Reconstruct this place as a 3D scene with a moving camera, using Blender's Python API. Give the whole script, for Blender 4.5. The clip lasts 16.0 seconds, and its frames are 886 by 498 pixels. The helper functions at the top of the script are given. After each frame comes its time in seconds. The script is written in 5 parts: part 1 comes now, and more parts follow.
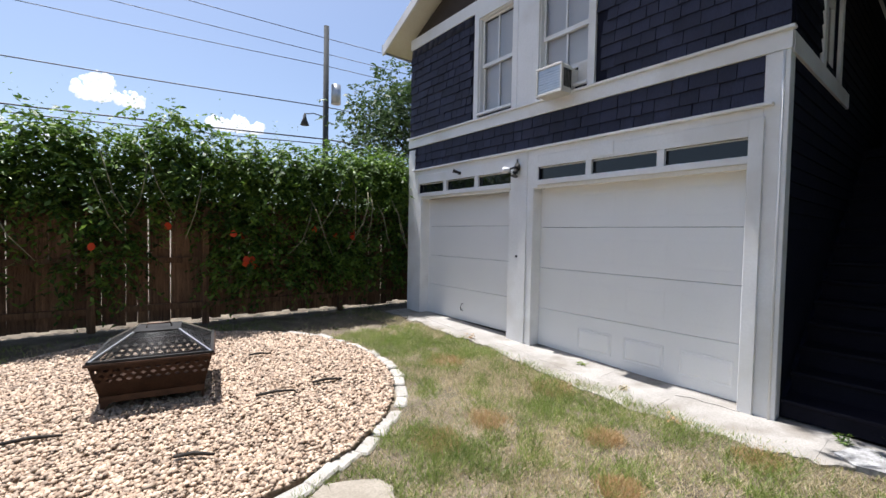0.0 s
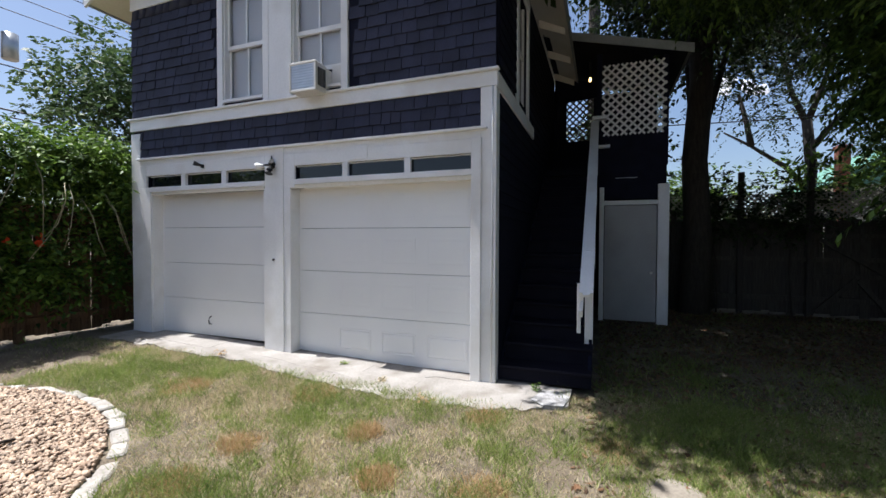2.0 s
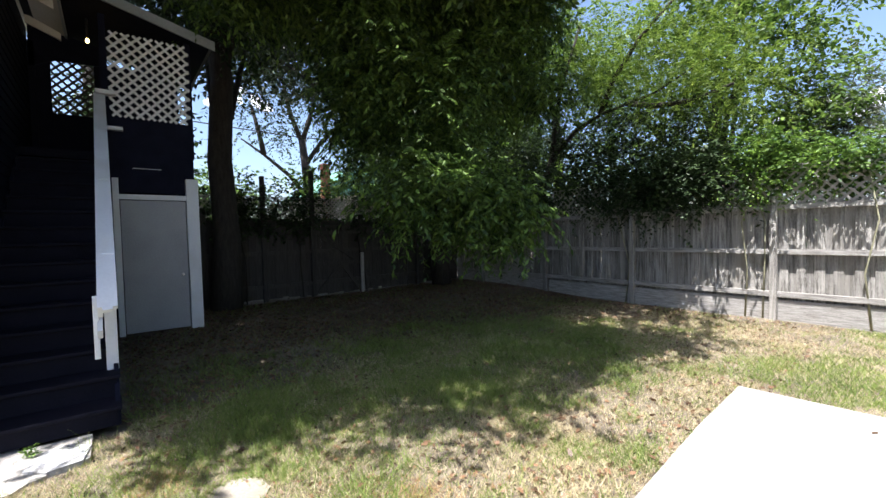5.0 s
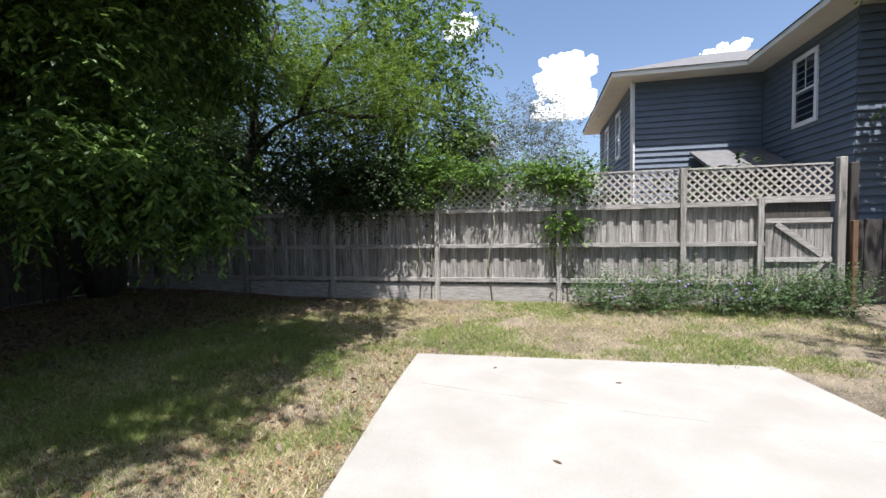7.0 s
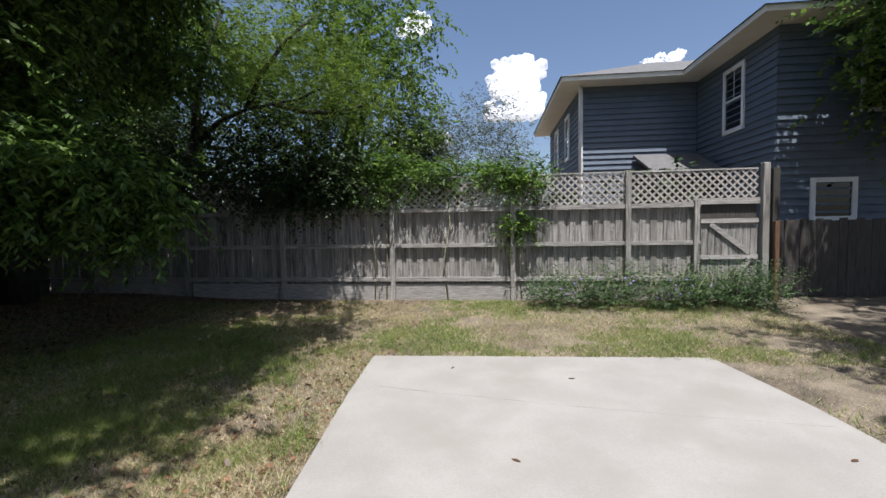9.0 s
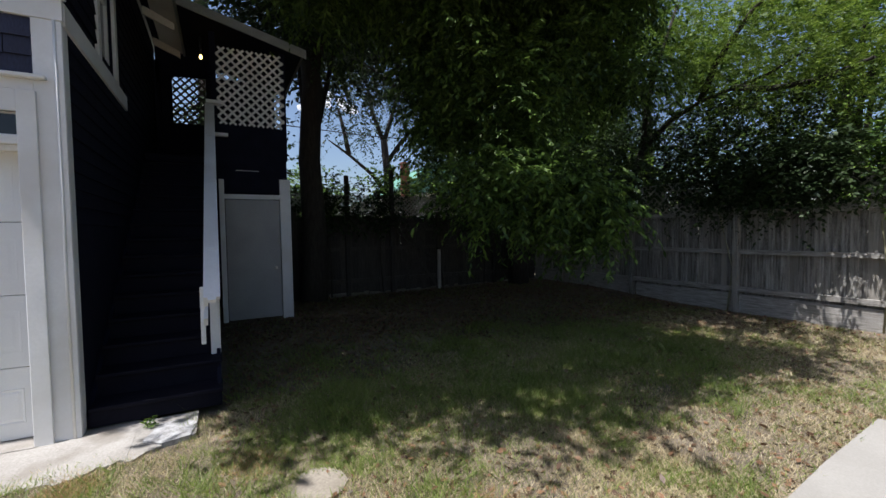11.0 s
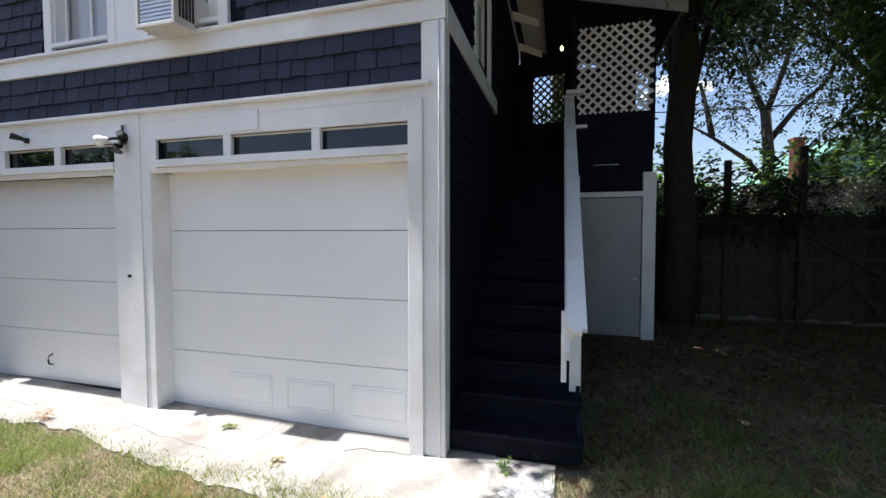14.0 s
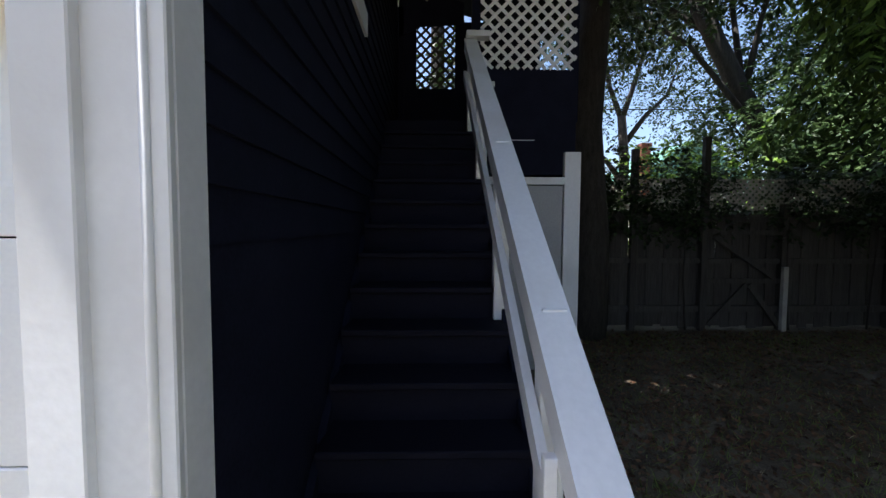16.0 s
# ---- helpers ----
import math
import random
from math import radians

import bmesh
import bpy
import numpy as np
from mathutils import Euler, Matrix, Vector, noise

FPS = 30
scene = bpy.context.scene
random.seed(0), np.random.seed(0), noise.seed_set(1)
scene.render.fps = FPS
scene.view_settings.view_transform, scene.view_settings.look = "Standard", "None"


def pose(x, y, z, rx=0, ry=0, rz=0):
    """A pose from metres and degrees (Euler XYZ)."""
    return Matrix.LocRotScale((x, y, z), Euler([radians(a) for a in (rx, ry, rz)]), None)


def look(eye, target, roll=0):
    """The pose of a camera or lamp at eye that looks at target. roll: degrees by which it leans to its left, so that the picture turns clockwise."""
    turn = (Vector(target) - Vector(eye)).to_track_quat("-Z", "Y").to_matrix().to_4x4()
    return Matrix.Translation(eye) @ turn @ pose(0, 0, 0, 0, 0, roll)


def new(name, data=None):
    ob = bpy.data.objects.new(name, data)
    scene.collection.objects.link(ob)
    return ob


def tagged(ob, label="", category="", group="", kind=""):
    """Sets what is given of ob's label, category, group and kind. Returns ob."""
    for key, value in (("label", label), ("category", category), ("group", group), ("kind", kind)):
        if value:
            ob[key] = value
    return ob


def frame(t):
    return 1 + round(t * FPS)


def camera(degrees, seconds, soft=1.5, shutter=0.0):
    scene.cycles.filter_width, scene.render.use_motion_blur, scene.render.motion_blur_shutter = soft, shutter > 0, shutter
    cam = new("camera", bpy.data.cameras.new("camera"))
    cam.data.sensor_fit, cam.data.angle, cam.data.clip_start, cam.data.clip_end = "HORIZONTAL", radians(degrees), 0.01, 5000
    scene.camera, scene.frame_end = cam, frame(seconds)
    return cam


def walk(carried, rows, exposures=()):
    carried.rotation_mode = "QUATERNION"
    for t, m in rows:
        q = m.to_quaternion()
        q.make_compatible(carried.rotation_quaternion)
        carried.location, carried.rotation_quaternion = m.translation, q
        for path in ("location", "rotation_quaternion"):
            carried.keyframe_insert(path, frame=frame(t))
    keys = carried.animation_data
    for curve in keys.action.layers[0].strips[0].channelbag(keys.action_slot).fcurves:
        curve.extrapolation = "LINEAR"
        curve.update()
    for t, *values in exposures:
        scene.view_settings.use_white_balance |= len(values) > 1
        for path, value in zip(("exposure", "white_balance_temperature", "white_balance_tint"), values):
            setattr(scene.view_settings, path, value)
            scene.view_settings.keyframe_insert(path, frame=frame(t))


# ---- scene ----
cam = camera(93.1, 16.0)
PATH = [
    (0, (-0.233, 0.389, 1.459), (1.008, 1.956, 1.392), 1.1),
    (0.5, (-0.203, 0.376, 1.451), (1.194, 1.806, 1.391), 1.0),
    (1, (-0.138, 0.349, 1.437), (1.426, 1.595, 1.387), 0.9),
    (1.5, (-0.11, 0.325, 1.45), (1.621, 1.325, 1.401), 0.5),
    (2, (-0.125, 0.338, 1.448), (1.744, 1.046, 1.403), 0.2),
    (2.5, (-0.107, 0.366, 1.443), (1.852, 0.765, 1.4), -0.1),
    (3, (-0.134, 0.373, 1.422), (1.864, 0.443, 1.377), -0.5),
    (3.5, (-0.11, 0.385, 1.431), (1.873, 0.13, 1.374), -0.6),
    (4, (-0.029, 0.425, 1.442), (1.885, -0.152, 1.377), -0.7),
    (4.5, (0.014, 0.45, 1.431), (1.799, -0.45, 1.366), -1.0),
    (5, (0.01, 0.44, 1.438), (1.578, -0.8, 1.365), -1.4),
    (5.2, (-0.003, 0.435, 1.436), (1.46, -0.927, 1.357), -1.6),
    (7.3, (0.0, 0.491, 1.355), (0.318, -1.482, 1.262), -0.9),
    (7.5, (-0.045, 0.486, 1.349), (0.207, -1.496, 1.256), -0.9),
    (8, (-0.027, 0.498, 1.351), (0.013, -1.499, 1.253), -0.9),
    (8.2, (0.019, 0.5, 1.356), (-0.002, -1.497, 1.254), -0.8),
    (10.3, (0.052, 0.369, 1.421), (1.28, -1.207, 1.324), -1.5),
    (10.5, (0.074, 0.386, 1.422), (1.466, -1.048, 1.33), -1.5),
    (11, (0.093, 0.4, 1.463), (1.858, -0.537, 1.382), -0.9),
    (11.5, (0.103, 0.4, 1.521), (2.054, -0.032, 1.449), -0.9),
    (12, (0.102, 0.406, 1.562), (2.101, 0.41, 1.498), -0.6),
    (12.5, (0.172, 0.46, 1.582), (2.141, 0.805, 1.514), -0.2),
    (13, (0.429, 0.515, 1.548), (2.336, 1.112, 1.469), -0.1),
    (13.5, (0.857, 0.564, 1.562), (2.761, 1.171, 1.475), -0.0),
    (14, (1.365, 0.604, 1.588), (3.29, 1.139, 1.501), -0.1),
    (14.5, (1.903, 0.725, 1.561), (3.861, 1.123, 1.478), -0.1),
    (15, (2.452, 0.792, 1.522), (4.448, 0.906, 1.448), -0.6),
    (15.5, (2.993, 0.845, 1.544), (4.99, 0.94, 1.476), -0.4),
    (16, (3.5, 0.9, 1.625), (5.497, 0.845, 1.514), 0.3),
]
KELVIN, TINT = 6180, 13
STOPS = [(0.0, 0.6), (2.5, 0.52), (4.0, 0.62), (4.5, 0.9), (5.2, 1.5), (7.3, 0.75), (8.2, 0.6), (10.3, 0.0), (10.6, 0.1), (11.0, 0.4), (11.5, 1.22), (12.0, 1.58), (12.6, 1.55), (13.5, 1.15), (14.5, 0.88), (15.5, 1.05), (16.0, 1.35)]
EXPOSURES = [(t, stops + 0.3, KELVIN, TINT) for t, stops in STOPS]
walk(cam, [(t, look(eye, target, roll)) for t, eye, target, roll in PATH], EXPOSURES)

# ---- world, sun, exposure ----
TO_SUN = Vector((-0.068, 0.32, 0.945)).normalized()
sun = new("sun", bpy.data.lights.new("sun", "SUN"))
sun.data.energy, sun.data.angle, sun.data.color = 5.0, radians(0.53), (1.0, 0.97, 0.93)
sun.matrix_world = look((0, 0, 30), Vector((0, 0, 30)) - TO_SUN)
world = bpy.data.worlds.new("sky")
scene.world = world
world.use_nodes = True
wn = world.node_tree
sky = wn.nodes.new("ShaderNodeTexSky")
sky.sky_type, sky.sun_disc = "NISHITA", False
sky.sun_elevation, sky.sun_rotation = math.asin(TO_SUN.z), math.atan2(TO_SUN.x, TO_SUN.y)
sky.air_density, sky.dust_density, sky.ozone_density = 1.0, 2.0, 1.4
wn.links.new(sky.outputs[0], wn.nodes["Background"].inputs[0])
wn.nodes["Background"].inputs[1].default_value = 0.088


# ---- materials ----
def mat(name, c1, c2, rough=0.7, scale=4.0, fine=60.0, bump=0.2, metal=0.0, rnd=0.0, island=0.0, stretch=(1, 1, 1), c3=None, patch=0.7, fine_mix=0.45, spec=0.4):
    m = bpy.data.materials.new(name)
    m.use_nodes = True
    t = m.node_tree
    b = t.nodes["Principled BSDF"]
    geo = t.nodes.new("ShaderNodeNewGeometry")
    mp = t.nodes.new("ShaderNodeMapping")
    mp.inputs["Scale"].default_value = stretch
    t.links.new(geo.outputs["Position"], mp.inputs["Vector"])
    n1, n2 = t.nodes.new("ShaderNodeTexNoise"), t.nodes.new("ShaderNodeTexNoise")
    for n, s, d in ((n1, scale, 5), (n2, fine, 3)):
        n.inputs["Scale"].default_value, n.inputs["Detail"].default_value = s, d
        t.links.new(mp.outputs[0], n.inputs["Vector"])
    avg = t.nodes.new("ShaderNodeMix")
    avg.inputs[0].default_value = fine_mix
    t.links.new(n1.outputs["Fac"], avg.inputs[2])
    t.links.new(n2.outputs["Fac"], avg.inputs[3])
    ramp = t.nodes.new("ShaderNodeMapRange")
    ramp.inputs[1].default_value, ramp.inputs[2].default_value = 0.36, 0.64
    t.links.new(avg.outputs[0], ramp.inputs[0])
    col = t.nodes.new("ShaderNodeMix")
    col.data_type = "RGBA"
    col.inputs[6].default_value, col.inputs[7].default_value = (*c1, 1), (*c2, 1)
    t.links.new(ramp.outputs[0], col.inputs[0])
    out = col.outputs[2]
    if c3:
        n3 = t.nodes.new("ShaderNodeTexNoise")
        n3.inputs["Scale"].default_value, n3.inputs["Detail"].default_value = patch, 6
        t.links.new(mp.outputs[0], n3.inputs["Vector"])
        r3 = t.nodes.new("ShaderNodeMapRange")
        r3.inputs[1].default_value, r3.inputs[2].default_value = 0.5, 0.68
        t.links.new(n3.outputs["Fac"], r3.inputs[0])
        c = t.nodes.new("ShaderNodeMix")
        c.data_type = "RGBA"
        t.links.new(r3.outputs[0], c.inputs[0])
        t.links.new(out, c.inputs[6])
        c.inputs[7].default_value = (*c3, 1)
        out = c.outputs[2]
    if rnd or island:
        src = t.nodes.new("ShaderNodeObjectInfo").outputs["Random"] if rnd else geo.outputs["Random Per Island"]
        amount = rnd or island
        mr = t.nodes.new("ShaderNodeMapRange")
        mr.inputs[3].default_value, mr.inputs[4].default_value = 1 - amount, 1 + amount
        t.links.new(src, mr.inputs[0])
        hsv = t.nodes.new("ShaderNodeHueSaturation")
        t.links.new(out, hsv.inputs["Color"])
        t.links.new(mr.outputs[0], hsv.inputs["Value"])
        out = hsv.outputs[0]
    t.links.new(out, b.inputs["Base Color"])
    b.inputs["Roughness"].default_value, b.inputs["Metallic"].default_value = rough, metal
    b.inputs["Specular IOR Level"].default_value = spec
    if bump:
        bp = t.nodes.new("ShaderNodeBump")
        bp.inputs["Strength"].default_value, bp.inputs["Distance"].default_value = bump, 0.01
        t.links.new(avg.outputs[0], bp.inputs["Height"])
        t.links.new(bp.outputs[0], b.inputs["Normal"])
    return m


def leaf_mat(name, c1, c2, trans=0.35, c3=None):
    m = bpy.data.materials.new(name)
    m.use_nodes = True
    t = m.node_tree
    b = t.nodes["Principled BSDF"]
    geo = t.nodes.new("ShaderNodeNewGeometry")
    n = t.nodes.new("ShaderNodeTexNoise")
    n.inputs["Scale"].default_value = 1.3
    t.links.new(geo.outputs["Position"], n.inputs["Vector"])
    a = t.nodes.new("ShaderNodeMix")
    a.inputs[0].default_value = 0.55
    t.links.new(n.outputs["Fac"], a.inputs[2])
    t.links.new(geo.outputs["Random Per Island"], a.inputs[3])
    r = t.nodes.new("ShaderNodeValToRGB")
    r.color_ramp.elements[0].position, r.color_ramp.elements[1].position = 0.25, 0.75
    r.color_ramp.elements[0].color, r.color_ramp.elements[1].color = (*c1, 1), (*c2, 1)
    if c3:
        e = r.color_ramp.elements.new(0.93)
        e.color = (*c3, 1)
    t.links.new(a.outputs[0], r.inputs[0])
    t.links.new(r.outputs[0], b.inputs["Base Color"])
    b.inputs["Roughness"].default_value = 0.5
    b.inputs["Specular IOR Level"].default_value = 0.3
    tr = t.nodes.new("ShaderNodeBsdfTranslucent")
    t.links.new(r.outputs[0], tr.inputs[0])
    mx = t.nodes.new("ShaderNodeMixShader")
    mx.inputs[0].default_value = trans
    t.links.new(b.outputs[0], mx.inputs[1])
    t.links.new(tr.outputs[0], mx.inputs[2])
    t.links.new(mx.outputs[0], t.nodes["Material Output"].inputs[0])
    return m


def glow(name, color, strength):
    m = bpy.data.materials.new(name)
    m.use_nodes = True
    b = m.node_tree.nodes["Principled BSDF"]
    b.inputs["Base Color"].default_value = (*color, 1)
    b.inputs["Emission Color"].default_value, b.inputs["Emission Strength"].default_value = (*color, 1), strength
    return m


def glass(name, tint=(0.008, 0.01, 0.012)):
    m = bpy.data.materials.new(name)
    m.use_nodes = True
    b = m.node_tree.nodes["Principled BSDF"]
    b.inputs["Base Color"].default_value = (*tint, 1)
    b.inputs["Roughness"].default_value = 0.03
    b.inputs["Specular IOR Level"].default_value = 0.5
    return m


WHITE = mat("white_paint", (0.75, 0.75, 0.75), (0.82, 0.82, 0.82), 0.5, 2.5, 40, 0.15, c3=(0.67, 0.655, 0.63), patch=1.3)
DOORWHITE = mat("door_paint", (0.78, 0.78, 0.78), (0.83, 0.83, 0.82), 0.38, 1.2, 90, 0.05)
CREAM = mat("cream_soffit_paint", (0.7, 0.65, 0.55), (0.78, 0.74, 0.66), 0.6, 2, 30, 0.1)
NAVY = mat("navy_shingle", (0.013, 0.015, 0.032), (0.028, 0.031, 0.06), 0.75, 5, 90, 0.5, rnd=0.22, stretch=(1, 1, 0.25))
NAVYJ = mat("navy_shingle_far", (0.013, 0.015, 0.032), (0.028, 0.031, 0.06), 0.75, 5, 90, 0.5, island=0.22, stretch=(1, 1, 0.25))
# Both navy paints are darkened to near-black to carry the deep shade.
NAVYSHADE = mat("shade_dark_navy_paint", (0.007, 0.008, 0.016), (0.012, 0.013, 0.026), 0.8, 5, 60, 0.25, spec=0.1)
STEPSHADE = mat("shade_dark_step_paint", (0.006, 0.006, 0.011), (0.011, 0.0105, 0.018), 0.75, 5, 60, 0.2, spec=0.1)
BROWNG = mat("dark_gable_wood", (0.03, 0.02, 0.014), (0.05, 0.034, 0.024), 0.7, 4, 40, 0.2)
ROOF = mat("grey_roof_shingle", (0.09, 0.09, 0.09), (0.16, 0.155, 0.15), 0.85, 6, 90, 0.4)
METAL = mat("galvanised_edge", (0.4, 0.42, 0.43), (0.52, 0.54, 0.55), 0.4, 3, 40, 0.05, metal=0.6)
GLASS = glass("dark_window_glass")
PANE = glass("grey_window_glass", (0.25, 0.27, 0.3))
BLIND = mat("white_blind", (0.8, 0.8, 0.8), (0.86, 0.86, 0.86), 0.5, 3, 40, 0.02)
BLACK = mat("black_plastic", (0.012, 0.012, 0.012), (0.025, 0.025, 0.025), 0.45, 8, 90, 0.1)
CHROME = mat("brushed_metal", (0.5, 0.5, 0.5), (0.62, 0.62, 0.62), 0.3, 8, 90, 0.05, metal=0.9)
ACWHITE = mat("aged_beige_plastic", (0.6, 0.58, 0.53), (0.7, 0.68, 0.63), 0.5, 4, 60, 0.05)
CONC = mat("pale_concrete", (0.24, 0.228, 0.204), (0.3, 0.286, 0.258), 0.85, 2.2, 90, 0.35, c3=(0.245, 0.229, 0.202), patch=1.6)
APRON = mat("cracked_old_concrete", (0.24, 0.222, 0.195), (0.37, 0.35, 0.318), 0.9, 2.6, 60, 0.6, rnd=0.05, c3=(0.2, 0.178, 0.148), patch=2.5)
PATCHC = mat("white_filler", (0.17, 0.165, 0.155), (0.42, 0.42, 0.42), 0.8, 16, 60, 0.4)
STONE = mat("tan_stepping_stone", (0.2, 0.175, 0.135), (0.34, 0.305, 0.25), 0.95, 5, 60, 0.7, c3=(0.16, 0.135, 0.1), patch=2.5)
EDGE = mat("edging_stone", (0.27, 0.25, 0.215), (0.44, 0.415, 0.37), 0.9, 8, 70, 0.6, rnd=0.14)
SOIL = mat("grass_soil", (0.04, 0.032, 0.022), (0.25, 0.205, 0.145), 0.95, 3.2, 75, 1.0, c3=(0.1, 0.078, 0.052), patch=1.1, fine_mix=0.55)
PEB = mat("river_pebbles", (0.3, 0.205, 0.135), (0.5, 0.395, 0.295), 0.75, 14, 120, 0.3, island=0.4)
PEBBED = mat("pebble_bed", (0.14, 0.095, 0.06), (0.3, 0.22, 0.15), 0.9, 26, 60, 1.0)
GREYW = mat("weathered_fence_wood", (0.07, 0.063, 0.054), (0.41, 0.388, 0.35), 0.9, 5, 60, 0.9, rnd=0.24, stretch=(6, 6, 0.45), c3=(0.25, 0.23, 0.2))
GREYWJ = mat("weathered_rail_wood", (0.17, 0.155, 0.138), (0.43, 0.41, 0.375), 0.9, 7, 60, 0.7, island=0.15, stretch=(0.6, 6, 6))
# Fence wood darkened so that shade is part of its colour.
SHADEDW = mat("shade_toned_fence_wood", (0.03, 0.026, 0.022), (0.075, 0.067, 0.058), 0.9, 7, 60, 0.5, rnd=0.2, stretch=(6, 6, 0.5))
BROWNW = mat("brown_cedar_boards", (0.07, 0.036, 0.02), (0.26, 0.145, 0.078), 0.8, 6, 50, 0.5, rnd=0.25, stretch=(6, 6, 0.4))
LATW = mat("weathered_lattice", (0.3, 0.27, 0.24), (0.42, 0.39, 0.35), 0.9, 6, 60, 0.3)
BARK = mat("grey_bark", (0.02, 0.017, 0.014), (0.055, 0.047, 0.039), 0.95, 9, 50, 0.9, stretch=(2, 2, 0.4))
SIDING = mat("blue_grey_siding", (0.1, 0.125, 0.16), (0.13, 0.16, 0.2), 0.65, 3, 40, 0.1)
BRICK = mat("red_brick", (0.2, 0.07, 0.045), (0.32, 0.13, 0.08), 0.9, 12, 60, 0.4, rnd=0.2)
GREENROOF = mat("green_metal_roof", (0.1, 0.24, 0.17), (0.15, 0.32, 0.23), 0.5, 3, 30, 0.05)
RUST = mat("bronze_steel", (0.035, 0.02, 0.014), (0.085, 0.045, 0.028), 0.5, 9, 80, 0.15, metal=0.5)
MESHM = mat("black_wire", (0.02, 0.02, 0.02), (0.05, 0.05, 0.05), 0.5, 9, 80, 0.0, metal=0.4)
POLE = mat("dark_pole_wood", (0.035, 0.04, 0.04), (0.06, 0.065, 0.065), 0.9, 3, 20, 0.2)
WIRE = mat("cable_rubber", (0.02, 0.02, 0.022), (0.03, 0.03, 0.032), 0.6, 3, 20, 0.0)
DOORGREY = mat("pale_grey_paint", (0.3, 0.3, 0.3), (0.38, 0.38, 0.38), 0.5, 2, 50, 0.08)
# Clouds get some glow added in place of scattered sunlight.
CLOUD = glow("cloud_white", (0.95, 0.97, 1.0), 0.3)
CLOUD.node_tree.nodes["Principled BSDF"].inputs["Base Color"].default_value = (0.75, 0.76, 0.78, 1)
CLOUD.node_tree.nodes["Principled BSDF"].inputs["Roughness"].default_value = 1.0
ct = CLOUD.node_tree
ctr, cmx = ct.nodes.new("ShaderNodeBsdfTransparent"), ct.nodes.new("ShaderNodeMixShader")
cmx.inputs[0].default_value = 0.4
ct.links.new(ctr.outputs[0], cmx.inputs[1])
ct.links.new(ct.nodes["Principled BSDF"].outputs[0], cmx.inputs[2])
ct.links.new(cmx.outputs[0], ct.nodes["Material Output"].inputs[0])
VINE = leaf_mat("vine_leaf", (0.026, 0.065, 0.012), (0.17, 0.28, 0.042), 0.35, (0.33, 0.46, 0.085))
HANG = leaf_mat("feather_leaf", (0.02, 0.045, 0.011), (0.15, 0.24, 0.045), 0.32)
# Brighter leaf green: the sunlight on these trees is put into the colour.
LIME = leaf_mat("sunlit_leaf", (0.035, 0.08, 0.014), (0.17, 0.26, 0.045), 0.4)
MIMOSA = leaf_mat("mimosa_leaf", (0.04, 0.08, 0.011), (0.2, 0.28, 0.04), 0.42)
OAK = leaf_mat("oak_leaf", (0.011, 0.024, 0.008), (0.045, 0.075, 0.022), 0.18)
GREYL = leaf_mat("grey_leaf", (0.07, 0.085, 0.055), (0.17, 0.19, 0.13), 0.3)
SHRUB = leaf_mat("shrub_leaf", (0.028, 0.06, 0.02), (0.1, 0.155, 0.055), 0.3)
GRASS = leaf_mat("green_grass", (0.11, 0.165, 0.04), (0.3, 0.37, 0.095), 0.5, (0.45, 0.42, 0.2))
DRYG = leaf_mat("dry_grass", (0.36, 0.3, 0.175), (0.62, 0.53, 0.34), 0.4, (0.64, 0.53, 0.32))
# Litter brown, taken darker to deepen the shade under the trees.
LITTER = leaf_mat("leaf_litter", (0.05, 0.029, 0.017), (0.22, 0.12, 0.065), 0.15)
DEADG = leaf_mat("dead_grass", (0.32, 0.215, 0.1), (0.54, 0.37, 0.19), 0.4)
FLOWER = leaf_mat("red_flower", (0.7, 0.06, 0.02), (0.85, 0.14, 0.04), 0.3)
LILAC = leaf_mat("mauve_petal", (0.2, 0.15, 0.42), (0.4, 0.33, 0.62), 0.3)
STEM = mat("pale_stem", (0.2, 0.19, 0.12), (0.33, 0.31, 0.2), 0.8, 9, 40, 0.2)


# ---- builders ----
def box(bm, x0, x1, y0, y1, z0, z1, bevel=0.0):
    made = bmesh.ops.create_cube(bm, size=1.0, matrix=Matrix.Translation(((x0 + x1) / 2, (y0 + y1) / 2, (z0 + z1) / 2)) @ Matrix.Diagonal((x1 - x0, y1 - y0, z1 - z0, 1)))
    if bevel:
        edges = list({e for v in made["verts"] for e in v.link_edges})
        bmesh.ops.bevel(bm, geom=edges, offset=bevel, segments=1, affect="EDGES")
    return bm


def boxes(*rows, bevel=0.0):
    bm = bmesh.new()
    for r in rows:
        box(bm, *r, bevel=bevel)
    return bm


def beam(bm, a, b, w, h, up=(0, 0, 1)):
    """A straight bar from a to b, w wide and h thick."""
    a, b = Vector(a), Vector(b)
    d = (b - a).normalized()
    side = d.cross(Vector(up)).normalized()
    top = side.cross(d)
    vs = [bm.verts.new(p + side * sx * w / 2 + top * sz * h / 2) for p in (a, b) for sx, sz in ((-1, -1), (1, -1), (1, 1), (-1, 1))]
    for f in ((0, 1, 2, 3), (7, 6, 5, 4), (0, 4, 5, 1), (1, 5, 6, 2), (2, 6, 7, 3), (3, 7, 4, 0)):
        bm.faces.new([vs[i] for i in f])
    return bm


